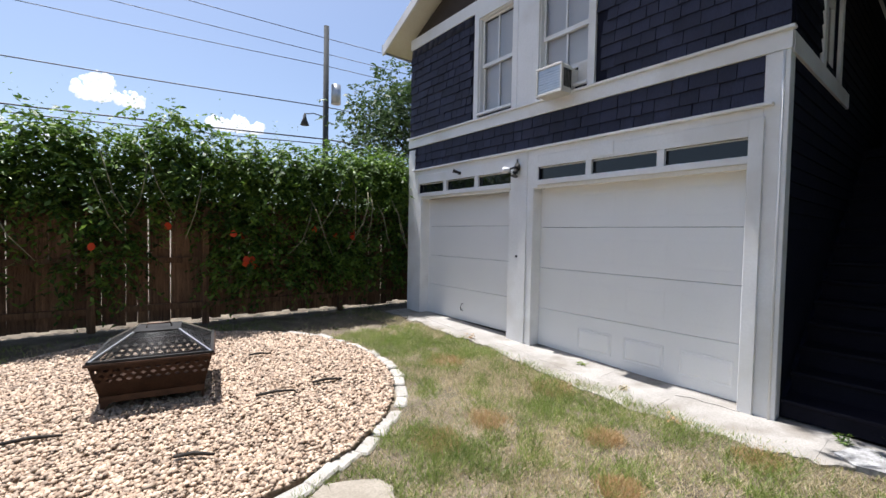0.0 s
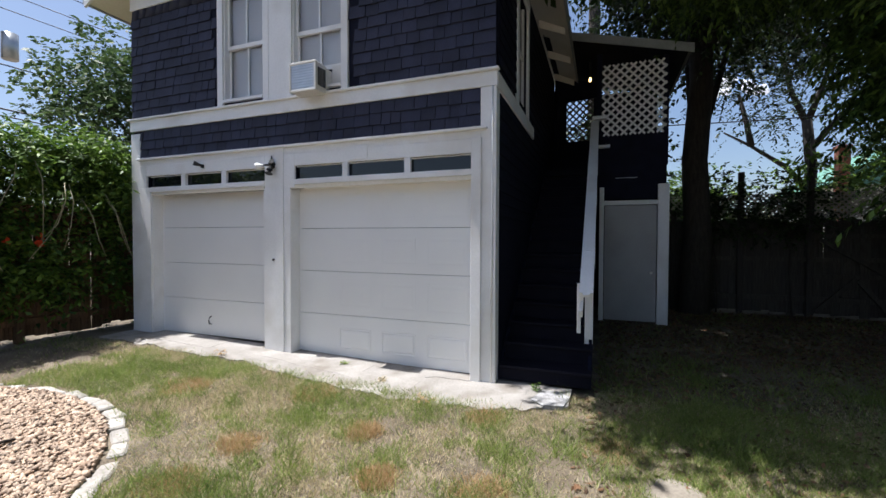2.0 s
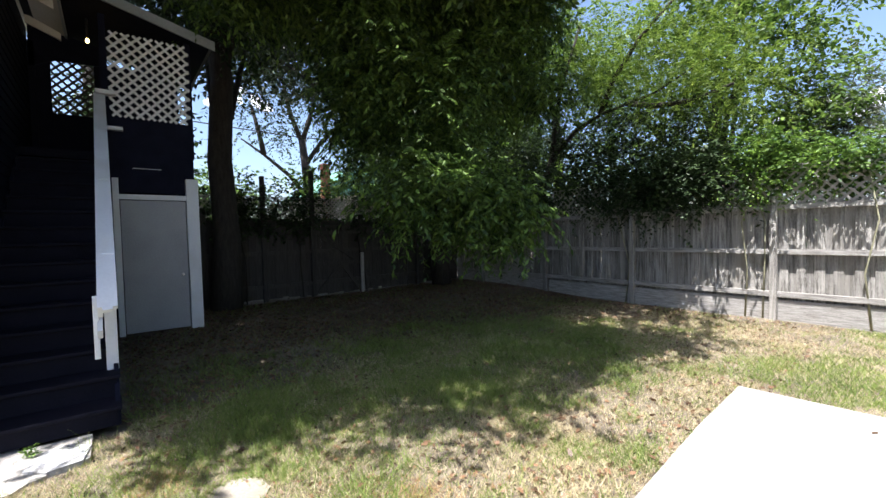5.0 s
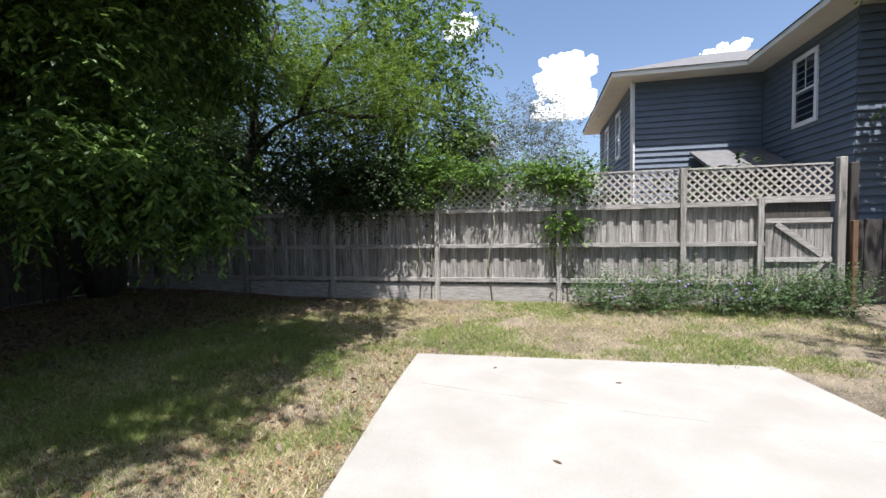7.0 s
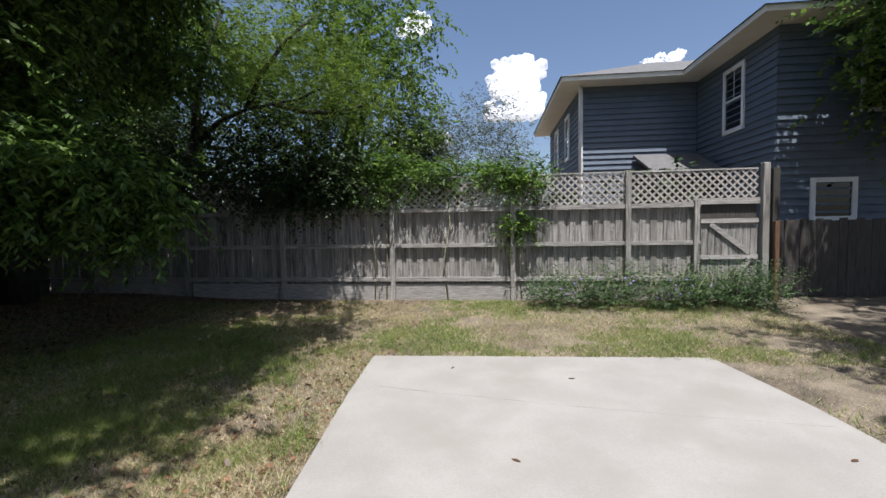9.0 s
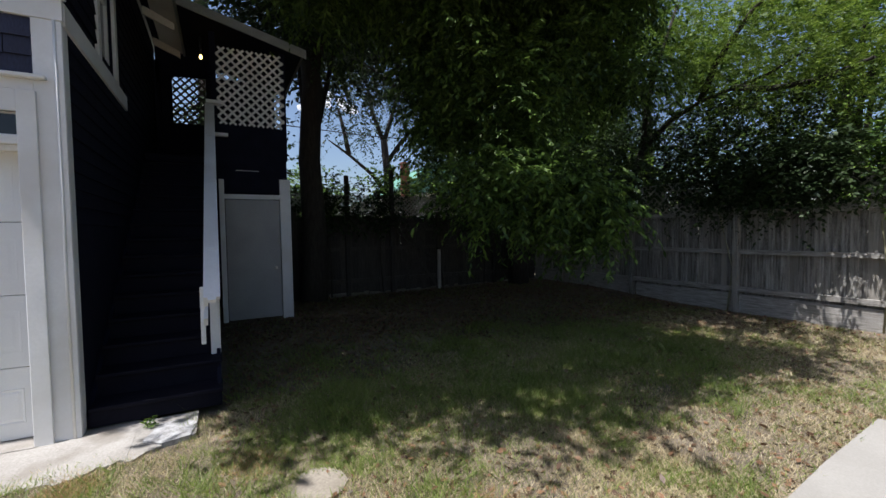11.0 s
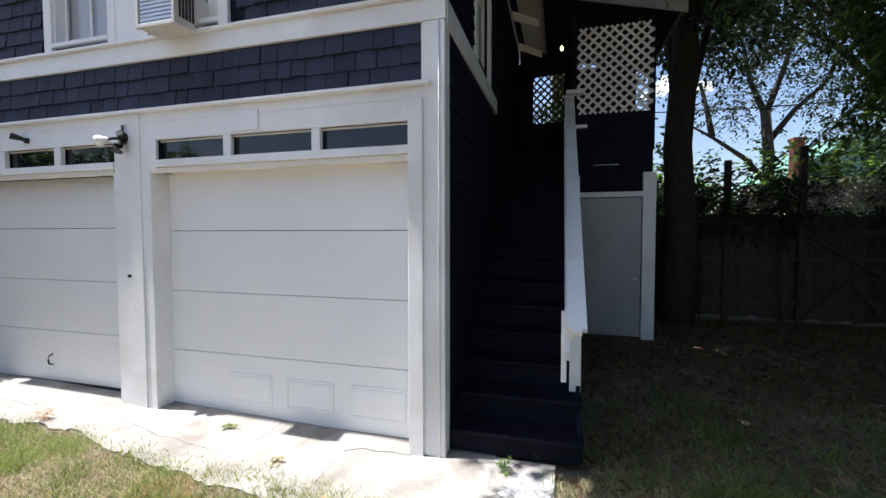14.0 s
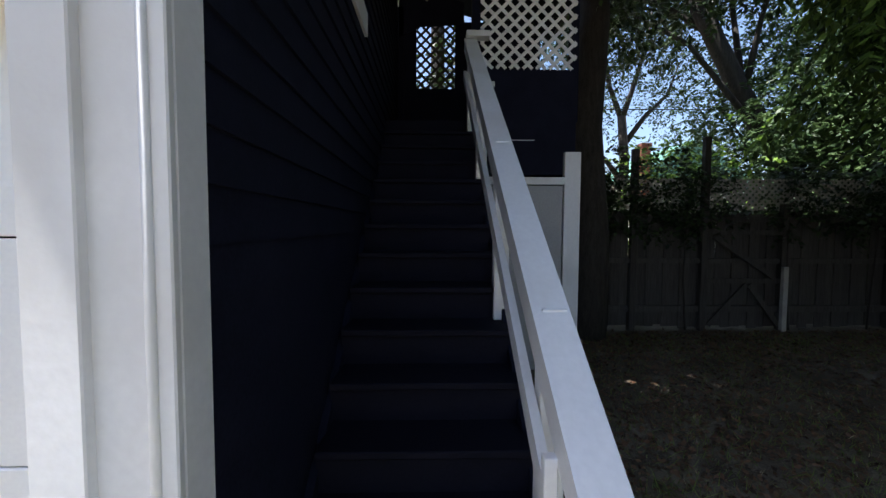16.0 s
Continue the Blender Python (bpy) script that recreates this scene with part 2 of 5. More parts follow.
def tube(bm, points, radii, sides=8):
    """A tapered tube along points."""
    rings = []
    for i, p in enumerate(points):
        p = Vector(p)
        d = (Vector(points[min(i + 1, len(points) - 1)]) - Vector(points[max(i - 1, 0)])).normalized()
        s = d.cross(Vector((0.3, 0.1, 1)) if abs(d.z) < 0.9 else Vector((1, 0, 0))).normalized()
        u = s.cross(d)
        rings.append([bm.verts.new(p + (s * math.cos(k * math.tau / sides) + u * math.sin(k * math.tau / sides)) * radii[i]) for k in range(sides)])
    for r0, r1 in zip(rings, rings[1:]):
        for k in range(sides):
            f = bm.faces.new((r0[k], r0[(k + 1) % sides], r1[(k + 1) % sides], r1[k]))
            f.smooth = True
    bm.faces.new(rings[0][::-1])
    bm.faces.new(rings[-1])
    return bm


def prism(bm, outline, axis, a, b):
    """An outline of (u, v) pushed along an axis from a to b: x takes (y, z), y takes (x, z), z takes (x, y)."""
    def at(u, v, w):
        return {"x": (w, u, v), "y": (u, w, v), "z": (u, v, w)}[axis]
    r0, r1 = [bm.verts.new(at(u, v, a)) for u, v in outline], [bm.verts.new(at(u, v, b)) for u, v in outline]
    n = len(outline)
    for k in range(n):
        bm.faces.new((r0[k], r0[(k + 1) % n], r1[(k + 1) % n], r1[k]))
    bm.faces.new(r0[::-1])
    bm.faces.new(r1)
    bmesh.ops.recalc_face_normals(bm, faces=bm.faces)
    return bm


def mesh_of(name, bm, material):
    me = bpy.data.meshes.new(name)
    bmesh.ops.recalc_face_normals(bm, faces=bm.faces)
    bm.to_mesh(me)
    bm.free()
    me.materials.append(material)
    return me


def thing(name, loc, label, category, group="", kind=""):
    ob = new(name)
    ob.empty_display_size = 0.1
    ob.location = loc
    return tagged(ob, label, category, group, kind)


def hang(ob, parent):
    ob.parent = parent
    if parent.data is None:
        ob.matrix_parent_inverse = Matrix.Translation(parent.location).inverted()
    return ob


def part(name, bm, material, parent, label=""):
    ob = hang(new(name, mesh_of(name, bm, material)), parent)
    return tagged(ob, label)


def piece(name, me, m, parent):
    ob = hang(new(name, me), parent)
    ob.matrix_basis = m
    return ob


def solo(name, bm, material, label, category="", group="", kind=""):
    return tagged(new(name, mesh_of(name, bm, material)), label, category, group, kind)


def raw(name, verts, faces, material, smooth=False):
    me = bpy.data.meshes.new(name)
    verts, faces = np.asarray(verts, np.float32), np.asarray(faces, np.int32)
    k = faces.shape[1]
    me.vertices.add(len(verts))
    me.vertices.foreach_set("co", verts.ravel())
    me.loops.add(faces.size)
    me.loops.foreach_set("vertex_index", faces.ravel())
    me.polygons.add(len(faces))
    me.polygons.foreach_set("loop_start", np.arange(len(faces), dtype=np.int32) * k)
    me.update(calc_edges=True)
    me.validate()
    me.materials.append(material)
    if smooth:
        me.polygons.foreach_set("use_smooth", np.ones(len(faces), bool))
    return me


def unit(v):
    return v / np.maximum(np.linalg.norm(v, axis=-1, keepdims=True), 1e-9)


rng = np.random.default_rng(4)


def sprays(p0, d, length, count, leaf, width, droop, sag=0.25):
    """Leaflets set in pairs along drooping twigs that start at p0 and run along d."""
    s = len(p0)
    t = (np.arange(count) + 0.6) / count
    t = t[None, :, None] + rng.uniform(-0.03, 0.03, (s, count, 1))
    down = np.array([0, 0, -1.0])
    length = np.broadcast_to(length, (s,))[:, None, None]
    pos = p0[:, None] + d[:, None] * length * t + down * droop * length * t ** 2
    tan = unit(d[:, None] + down * 2 * droop * t)
    side = unit(np.cross(tan, [0.0, 0.0, 1.0]) + 1e-4) * np.where(np.arange(count) % 2, 1.0, -1.0)[None, :, None]
    way = unit(side * 0.9 + tan * 0.55 + down * sag + rng.normal(0, 0.3, (s, count, 3)))
    wide = unit(np.cross(way, rng.normal(0, 0.45, (s, count, 3)) + [0, 0, 1.0]))
    size = leaf * rng.uniform(0.6, 1.25, (s, count, 1))
    w = width / leaf * size / 2
    a, b, c, e = pos, pos + way * size * 0.45 + wide * w, pos + way * size, pos + way * size * 0.45 - wide * w
    verts = np.stack([a, b, c, e], 2).reshape(-1, 3)
    return verts, np.arange(len(verts)).reshape(-1, 4)


def blob(n, centre, radii, shell=0.45):
    """Points in an ellipsoid, thinner towards its middle."""
    v = unit(rng.normal(size=(n, 3)))
    r = rng.uniform(shell, 1.0, (n, 1)) ** 0.6
    return np.asarray(centre) + v * r * np.asarray(radii), v


def ss(a, b, x):
    t = np.clip((np.asarray(x, float) - a) / (b - a), 0, 1)
    return t * t * (3 - 2 * t)


def ground_z(x, y):
    north = ss(1.5, 7.0, y)
    return -0.175 + 0.12 * north + 0.13 * ss(4.8, 8.5, x) * (1 - north) + 0.05 * ss(-5, -8, y) + 0.022 * ss(2.6, 3.7, x) * ss(0.2, 1.2, y)


# ---- ground ----
def lines(lo, hi, step):
    mid = np.arange(lo, hi + 1e-6, step)
    far = np.array([2, 5, 10, 20, 45, 100, 250, 700.0])
    return np.r_[lo - far[::-1], mid, hi + far]


gx, gy = lines(-9.0, 13.0, 0.2), lines(-13.0, 11.0, 0.2)
X, Y = np.meshgrid(gx, gy, indexing="ij")
Z = ground_z(X, Y) + 0.012 * np.sin(X * 2.3 + 1.1 * Y) * np.cos(Y * 1.7) + rng.normal(0, 0.004, X.shape)
nx, ny = len(gx), len(gy)
idx = np.arange(nx * ny).reshape(nx, ny)
quads = np.stack([idx[:-1, :-1], idx[1:, :-1], idx[1:, 1:], idx[:-1, 1:]], -1).reshape(-1, 4)
tagged(new("ground", raw("ground", np.stack([X, Y, Z], -1).reshape(-1, 3), quads, SOIL, True)), "patchy lawn soil with dry straw and bare earth", "ground", kind="structure")

# concrete pad
bm = prism(bmesh.new(), [(1.44, -4.41), (1.36, -3.2), (1.22, -1.8), (0.95, 1.0), (-2.7, 1.0), (-2.68, -2.0), (-2.62, -3.3), (-2.46, -4.56), (-0.5, -4.49)], "z", -0.3, -0.15)
bmesh.ops.bevel(bm, geom=[e for e in bm.edges if all(v.co.z > -0.1 for v in e.verts)], offset=0.012, segments=2, affect="EDGES")
solo("pavement", bm, CONC, "pale sunlit concrete parking pad", "concrete pad", kind="structure")

# painted shadow of an overhead cable, and stray leaves on the pad
crack = bmesh.new()
pts = [(1.12, -3.46), (0.7, -3.37), (0.1, -3.27), (-0.5, -3.15), (-1.2, -3.06), (-1.9, -2.97), (-2.5, -2.9)]
for (xa, ya), (xb, yb) in zip(pts, pts[1:]):
    beam(crack, (xa, ya, -0.1495), (xb, yb, -0.1495), 0.006, 0.002)
for x, y, a in ((-2.27, -2.42, 0.4), (0.45, -4.03, 1.2), (-1.96, -1.99, 2.0), (-1.43, -1.94, 0.9), (-0.12, -2.25, 2.6), (-0.77, -3.78, 0.2)):
    leaf = prism(bmesh.new(), [(-0.03, 0.0), (-0.008, 0.014), (0.02, 0.01), (0.034, 0.0), (0.018, -0.012), (-0.01, -0.012)], "z", 0.0, 0.004)
    leaf.transform(Matrix.Translation((x, y, -0.148)) @ Matrix.Rotation(a, 4, "Z"))
    solo("dead_leaf", leaf, LITTER, "curled brown dead leaf on the concrete", "dead leaf", "stray leaves")
# The strip named crack is the cable's shadow, laid on as thin mesh.
tagged(new("crack", mesh_of("crack", crack, APRON)), "thin strip painted as an overhead cable's shadow across the concrete pad", "crack", kind="structure")

# ---- garage house ----
FX = 4.38
house = thing("garage_house", (4.4, 4.4, -0.1), "two-storey garage with navy wood shingles and white trim", "house")
wall = part("wall", boxes((FX, 4.58, 1.70, 6.77, 2.41, 3.40)), NAVYSHADE, house)
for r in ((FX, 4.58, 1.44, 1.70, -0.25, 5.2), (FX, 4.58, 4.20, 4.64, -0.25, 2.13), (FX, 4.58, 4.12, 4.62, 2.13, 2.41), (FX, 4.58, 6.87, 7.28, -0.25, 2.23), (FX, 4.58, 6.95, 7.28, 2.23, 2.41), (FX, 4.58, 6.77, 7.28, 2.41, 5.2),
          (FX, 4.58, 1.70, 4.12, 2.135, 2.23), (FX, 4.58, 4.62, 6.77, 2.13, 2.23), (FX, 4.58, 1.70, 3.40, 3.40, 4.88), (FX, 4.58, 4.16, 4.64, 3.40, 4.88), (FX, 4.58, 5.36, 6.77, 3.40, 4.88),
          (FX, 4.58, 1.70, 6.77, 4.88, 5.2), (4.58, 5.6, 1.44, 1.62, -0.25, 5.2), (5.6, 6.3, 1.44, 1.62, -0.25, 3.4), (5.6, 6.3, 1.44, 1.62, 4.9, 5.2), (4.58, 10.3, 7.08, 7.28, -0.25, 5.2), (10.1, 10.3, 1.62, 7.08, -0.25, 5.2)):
    part("wall", boxes(r), NAVYSHADE, house)
side_wall = part("wall", boxes((6.3, 10.3, 1.44, 1.62, -0.25, 5.2)), NAVYSHADE, house)
part("floor_slab", boxes((4.6, 10.1, 1.62, 7.08, -0.25, -0.02)), CONC, house)
part("upper_floor", boxes((4.6, 10.1, 1.62, 7.08, 2.6, 2.75)), NAVYSHADE, house)
gable = part("gable", prism(bmesh.new(), [(1.44, 5.2), (7.28, 5.2), (4.36, 6.58)], "x", 4.40, 4.55), BROWNG, house)
# roof slopes with an overhang
for s in (-1, 1):
    y0, y1, z0, z1 = 4.36, 4.36 + s * 3.44, 6.72, 5.09
    bm = prism(bmesh.new(), [(y0, z0), (y1, z1), (y1, z1 + 0.1), (y0, z0 + 0.1)], "x", 4.05, 10.9)
    slope = part("roof", bm, ROOF, house)
    part("soffit", prism(bmesh.new(), [(y0, z0 - 0.022), (y1, z1 - 0.022), (y1, z1 - 0.004), (y0, z0 - 0.004)], "x", 4.07, 10.88), CREAM, slope)
    part("rake_board", prism(bmesh.new(), [(y0, z0 - 0.1), (y1, z1 - 0.1), (y1, z1 + 0.08), (y0, z0 + 0.08)], "x", 4.01, 4.045), WHITE, slope)
    part("drip_edge", boxes((4.01, 10.9, min(y1, y1 + s * 0.03), max(y1, y1 + s * 0.03), z1 - 0.05, z1 + 0.11)), METAL, slope)
    for k in range(5):
        x = 4.9 + k * 1.25
        part("rafter_tail", prism(bmesh.new(), [(4.36 + s * 2.95, 5.29), (y1 - s * 0.05, z1 - 0.01), (y1 - s * 0.05, z1 - 0.13), (4.36 + s * 2.95, 5.15)], "x", x, x + 0.05), CREAM, slope)

# white trim on the front
TX = 4.355
trim_rows = dict(
    corner_board=[(TX, FX, 1.42, 1.60, -0.17, 3.12), (TX, FX, 7.10, 7.30, -0.1, 3.08)],
    belt_board=[(TX - 0.01, FX, 1.41, 7.31, 3.12, 3.28)],
    frieze_board=[(TX, FX, 1.42, 7.30, 5.0, 5.2)],
    header_board=[(TX, FX, 1.60, 7.10, 2.57, 2.655)],
    door_casing=[(TX - 0.028, FX, 1.585, 1.70, -0.15, 2.57), (TX - 0.005, FX, 4.19, 4.30, -0.1, 2.13), (TX - 0.005, FX, 4.12, 4.30, 2.13, 2.57), (TX - 0.015, FX, 4.30, 4.44, -0.08, 2.66), (TX - 0.004, FX, 4.44, 4.64, -0.1, 2.13), (TX - 0.004, FX, 4.44, 4.62, 2.13, 2.57), (TX - 0.01, FX, 6.86, 7.10, -0.08, 2.23), (TX - 0.01, FX, 6.95, 7.10, 2.23, 2.57)],
    transom_head=[(TX - 0.004, FX, 1.70, 4.12, 2.41, 2.57), (TX - 0.004, FX, 4.62, 6.95, 2.41, 2.57)],
    transom_sill=[(TX - 0.016, FX + 0.03, 1.70, 4.12, 2.165, 2.23), (TX - 0.016, FX + 0.03, 4.62, 6.95, 2.165, 2.23)],
    transom_mullion=[(TX, FX + 0.02, 2.45, 2.53, 2.23, 2.41), (TX, FX + 0.02, 3.31, 3.39, 2.23, 2.41), (TX, FX + 0.02, 5.32, 5.41, 2.23, 2.41), (TX, FX + 0.02, 6.12, 6.21, 2.23, 2.41)],
    joint_cover=[(TX - 0.016, TX - 0.005, 3.02, 3.3, 2.43, 2.6)],
)
for ya, yb in ((1.70, 4.19), (4.64, 6.86)):
    part("weather_strip", boxes((TX + 0.004, FX - 0.001, ya, yb, 2.112, 2.165), bevel=0.006), CREAM, house, "stained cream strip over the garage door")
part("corner_bead", tube(bmesh.new(), [(TX - 0.002, 1.465, -0.16), (TX - 0.002, 1.465, 3.12)], [0.011, 0.011], 8), WHITE, house)
for name, rows in trim_rows.items():
    for r in rows:
        part(name, boxes(r, bevel=0.004), WHITE, house)
for r in ((TX - 0.055, FX, 1.52, 7.12, 2.655, 2.685), (TX - 0.05, FX, 1.39, 7.33, 3.28, 3.31)):
    part("drip_ledge", boxes(r, bevel=0.006), WHITE, house)
for y0, y1 in ((1.70, 2.45), (2.53, 3.31), (3.39, 4.12), (4.62, 5.32), (5.41, 6.12), (6.21, 6.93)):
    w = part("transom_window", boxes((4.41, 4.418, y0, y1, 2.23, 2.41)), GLASS, house)
    part("stop_bead", boxes((4.40, 4.412, y0, y1, 2.23, 2.245), (4.40, 4.412, y0, y1, 2.395, 2.41)), WHITE, w)
# trim on the stair side
for name, r in (("corner_board", (FX, 4.50, 1.42, 1.44, -0.17, 3.12)), ("belt_board", (4.39, 6.9, 1.405, 1.44, 3.10, 3.28)),
                ("window_casing", (5.48, 5.6, 1.405, 1.44, 3.28, 5.0)), ("window_casing", (6.3, 6.42, 1.405, 1.44, 3.28, 5.0)), ("window_head", (5.48, 6.42, 1.40, 1.44, 4.9, 5.05))):
    part(name, boxes(r, bevel=0.004), WHITE, house)
w = part("side_window", boxes((5.6, 6.3, 1.5, 1.508, 3.4, 4.9)), GLASS, house)
part("sash", boxes((5.6, 5.65, 1.47, 1.5, 3.4, 4.9), (6.25, 6.3, 1.47, 1.5, 3.4, 4.9), (5.65, 6.25, 1.47, 1.5, 4.12, 4.18)), WHITE, w)


def front_window(y0, y1, lower):
    """A double-hung sash window in the front; lower: where the lower sash begins."""
    w = part("window", boxes((TX - 0.012, FX + 0.01, y0 - 0.1, y0, 3.28, 5.0), (TX - 0.012, FX + 0.01, y1, y1 + 0.1, 3.28, 5.0), (TX - 0.012, FX + 0.01, y0, y1, 4.88, 5.0), bevel=0.003), WHITE, house)
    part("window_sill", boxes((TX - 0.02, FX + 0.06, y0, y1, 3.36, 3.40), bevel=0.005), WHITE, w)
    part("window_frame", boxes((FX - 0.005, 4.5, y0 - 0.004, y0 + 0.016, 3.38, 4.9), (FX - 0.005, 4.5, y1 - 0.016, y1 + 0.004, 3.38, 4.9), (FX - 0.005, 4.5, y0 + 0.016, y1 - 0.016, 4.865, 4.885), (FX - 0.005, 4.5, y0 + 0.016, y1 - 0.016, 3.38, 3.41)), WHITE, w)
    mid, ym = 4.14, (y0 + y1) / 2
    for z0, z1, x in ((mid - 0.02, 4.88, 4.43), (lower, mid + 0.02, 4.46)):
        part("sash", boxes((x, x + 0.03, y0, y0 + 0.045, z0, z1), (x, x + 0.03, y1 - 0.045, y1, z0, z1), (x, x + 0.03, y0 + 0.045, y1 - 0.045, z0, z0 + 0.055), (x, x + 0.03, y0 + 0.045, y1 - 0.045, z1 - 0.04, z1), (x, x + 0.03, ym - 0.012, ym + 0.012, z0 + 0.055, z1 - 0.04)), WHITE, w)
        for a, b in ((y0 + 0.045, ym - 0.012), (ym + 0.012, y1 - 0.045)):
            p = part("pane", boxes((x + 0.012, x + 0.016, a, b, z0 + 0.055, z1 - 0.04)), CLEAR, w)
            p.visible_shadow = False
    slats = bmesh.new()
    for k in range(int((4.86 - lower) / 0.024)):
        z = lower + 0.02 + k * 0.024
        beam(slats, (4.505, y0 + 0.01, z), (4.505, y1 - 0.01, z), 0.025, 0.002, up=(1, 0, 0.35))
    part("blind", slats, BLIND, w)
    # Dark sheet added behind the blind to stand for the unlit room.
    part("dark_backing", boxes((4.7, 4.71, y0 - 0.1, y1 + 0.1, 3.3, 4.9)), NAVYSHADE, w)


CLEAR = bpy.data.materials.new("clear_glass")
CLEAR.use_nodes = True
cb = CLEAR.node_tree.nodes["Principled BSDF"]
cb.inputs["Transmission Weight"].default_value, cb.inputs["Roughness"].default_value, cb.inputs["IOR"].default_value = 1.0, 0.0, 1.4
front_window(3.40, 4.16, 3.64)
front_window(4.64, 5.36, 3.40)
part("filler_board", boxes((TX - 0.008, FX, 4.26, 4.54, 3.28, 5.0), bevel=0.003), WHITE, house)

# window air conditioner
ac = thing("air_conditioner", (4.2, 3.93, 3.4), "aged beige window air conditioner in a raised sash", "air conditioner")
part("case", boxes((4.10, 4.30, 3.58, 3.96, 3.25, 3.60), (4.30, 4.50, 3.59, 3.95, 3.33, 3.59), bevel=0.01), ACWHITE, ac)
part("front_frame", boxes((4.075, 4.10, 3.57, 3.97, 3.245, 3.275), (4.075, 4.10, 3.57, 3.97, 3.575, 3.605), (4.075, 4.10, 3.57, 3.60, 3.275, 3.575), (4.075, 4.10, 3.94, 3.97, 3.275, 3.575), bevel=0.004), ACWHITE, ac)
part("coil", boxes((4.088, 4.099, 3.60, 3.94, 3.275, 3.575)), CHROME, ac, "dull metal condenser fins")
fins = bmesh.new()
for k in range(9):
    box(fins, 4.08, 4.087, 3.60, 3.94, 3.295 + k * 0.032, 3.30 + k * 0.032)
part("grille", fins, METAL, ac)
vent = bmesh.new()
for k in range(5):
    box(vent, 4.13 + k * 0.032, 4.148 + k * 0.032, 3.573, 3.58, 3.32, 3.54)
part("side_vent", vent, BLACK, ac)
part("side_panel", boxes((4.44, 4.455, 3.40, 3.59, 3.405, 3.66)), ACWHITE, ac)
part("side_panel", boxes((4.44, 4.455, 3.95, 4.16, 3.405, 3.66)), ACWHITE, ac)

# garage doors
def garage_door(y0, y1, z0, panels, label, group):
    """A sectional door that hangs at the back of its opening."""
    d = thing("garage_door", (4.54, (y0 + y1) / 2, z0), label, "garage door", group)
    h = (2.16 - z0) / 4
    for r in ((FX - 0.012, 4.585, y0 - 0.004, y0 + 0.012, z0 - 0.03, 2.13), (FX - 0.012, 4.585, y1 - 0.012, y1 + 0.004, z0 - 0.03, 2.13)):
        part("jamb", boxes(r), WHITE, d)
    part("head_jamb", boxes((FX + 0.03, 4.585, y0, y1, 2.131, 2.134)), CREAM, d)
    for k in range(4):
        bm = boxes((4.532, 4.572, y0 - 0.03, y1 + 0.03, z0 + k * h + 0.0025, z0 + (k + 1) * h - 0.0025), bevel=0.004)
        part("section", bm, DOORWHITE, d)
    for a, b in panels:
        bm = boxes((4.522, 4.534, a, b, z0 + 0.13, z0 + 0.40))
        top = [f for f in bm.faces if f.normal.x < -0.9]
        bmesh.ops.inset_region(bm, faces=top, thickness=0.022, depth=-0.007)
        bmesh.ops.inset_region(bm, faces=top, thickness=0.03, depth=0.008)
        part("raised_panel", bm, DOORWHITE, d)
        # Upper panels are shallower: the faint light on them is put into the relief.
        for k in (1, 2, 3):
            bm = boxes((4.5308, 4.534, a, b, z0 + k * h + 0.12, z0 + (k + 1) * h - 0.12))
            top = [f for f in bm.faces if f.normal.x < -0.9]
            bmesh.ops.inset_region(bm, faces=top, thickness=0.03, depth=-0.0018)
            bmesh.ops.inset_region(bm, faces=top, thickness=0.045, depth=0.0018)
            part("raised_panel", bm, DOORWHITE, d)
    part("bottom_seal", boxes((4.535, 4.57, y0, y1, z0 - 0.03, z0)), BLACK, d)
    return d


garage_door(1.70, 4.20, -0.115, ((1.80, 2.30), (2.46, 2.92), (3.08, 3.54)), "white sectional garage door with raised panels, shallower above the bottom row", "garage doors")
d1 = garage_door(4.64, 6.86, -0.01, (), "white flush sectional garage door with a small pull handle", "garage doors")
part("pull_handle", tube(bmesh.new(), [(4.535, 5.83, 0.16), (4.495, 5.83, 0.175), (4.485, 5.83, 0.22), (4.495, 5.83, 0.265), (4.535, 5.83, 0.28)], [0.008] * 5, 6), BLACK, d1, "black iron pull")
part("lock_cylinder", tube(bmesh.new(), [(4.35, 4.47, 1.17), (4.335, 4.47, 1.17)], [0.016, 0.016], 10), BLACK, house)

# flood lamp on the middle post
fl = thing("flood_lamp", (4.34, 4.48, 2.42), "black twin flood lamp with one pale bulb on the middle post", "flood lamp")
part("base_plate", tube(bmesh.new(), [(4.345, 4.48, 2.44), (4.315, 4.48, 2.44)], [0.055, 0.05], 14), BLACK, fl)
part("arm", tube(bmesh.new(), [(4.32, 4.48, 2.44), (4.27, 4.53, 2.43), (4.25, 4.56, 2.42)], [0.014, 0.014, 0.014], 8), BLACK, fl)
part("bulb", tube(bmesh.new(), [(4.26, 4.55, 2.42), (4.24, 4.58, 2.41), (4.22, 4.61, 2.405), (4.205, 4.635, 2.40)], [0.02, 0.035, 0.05, 0.045], 12), WHITE, fl, "white reflector bulb")
part("lamp_head", tube(bmesh.new(), [(4.31, 4.47, 2.42), (4.27, 4.46, 2.36), (4.25, 4.455, 2.31)], [0.02, 0.04, 0.052], 12), BLACK, fl)
part("sensor", tube(bmesh.new(), [(4.31, 4.44, 2.44), (4.27, 4.42, 2.46), (4.25, 4.41, 2.47)], [0.02, 0.035, 0.03], 10), BLACK, fl)
part("stem", tube(bmesh.new(), [(4.33, 4.48, 2.48), (4.33, 4.48, 2.56)], [0.01, 0.01], 6), BLACK, fl)
sp = thing("spot_lamp", (4.34, 5.75, 2.50), "small black spot lamp above the transom", "spot lamp")
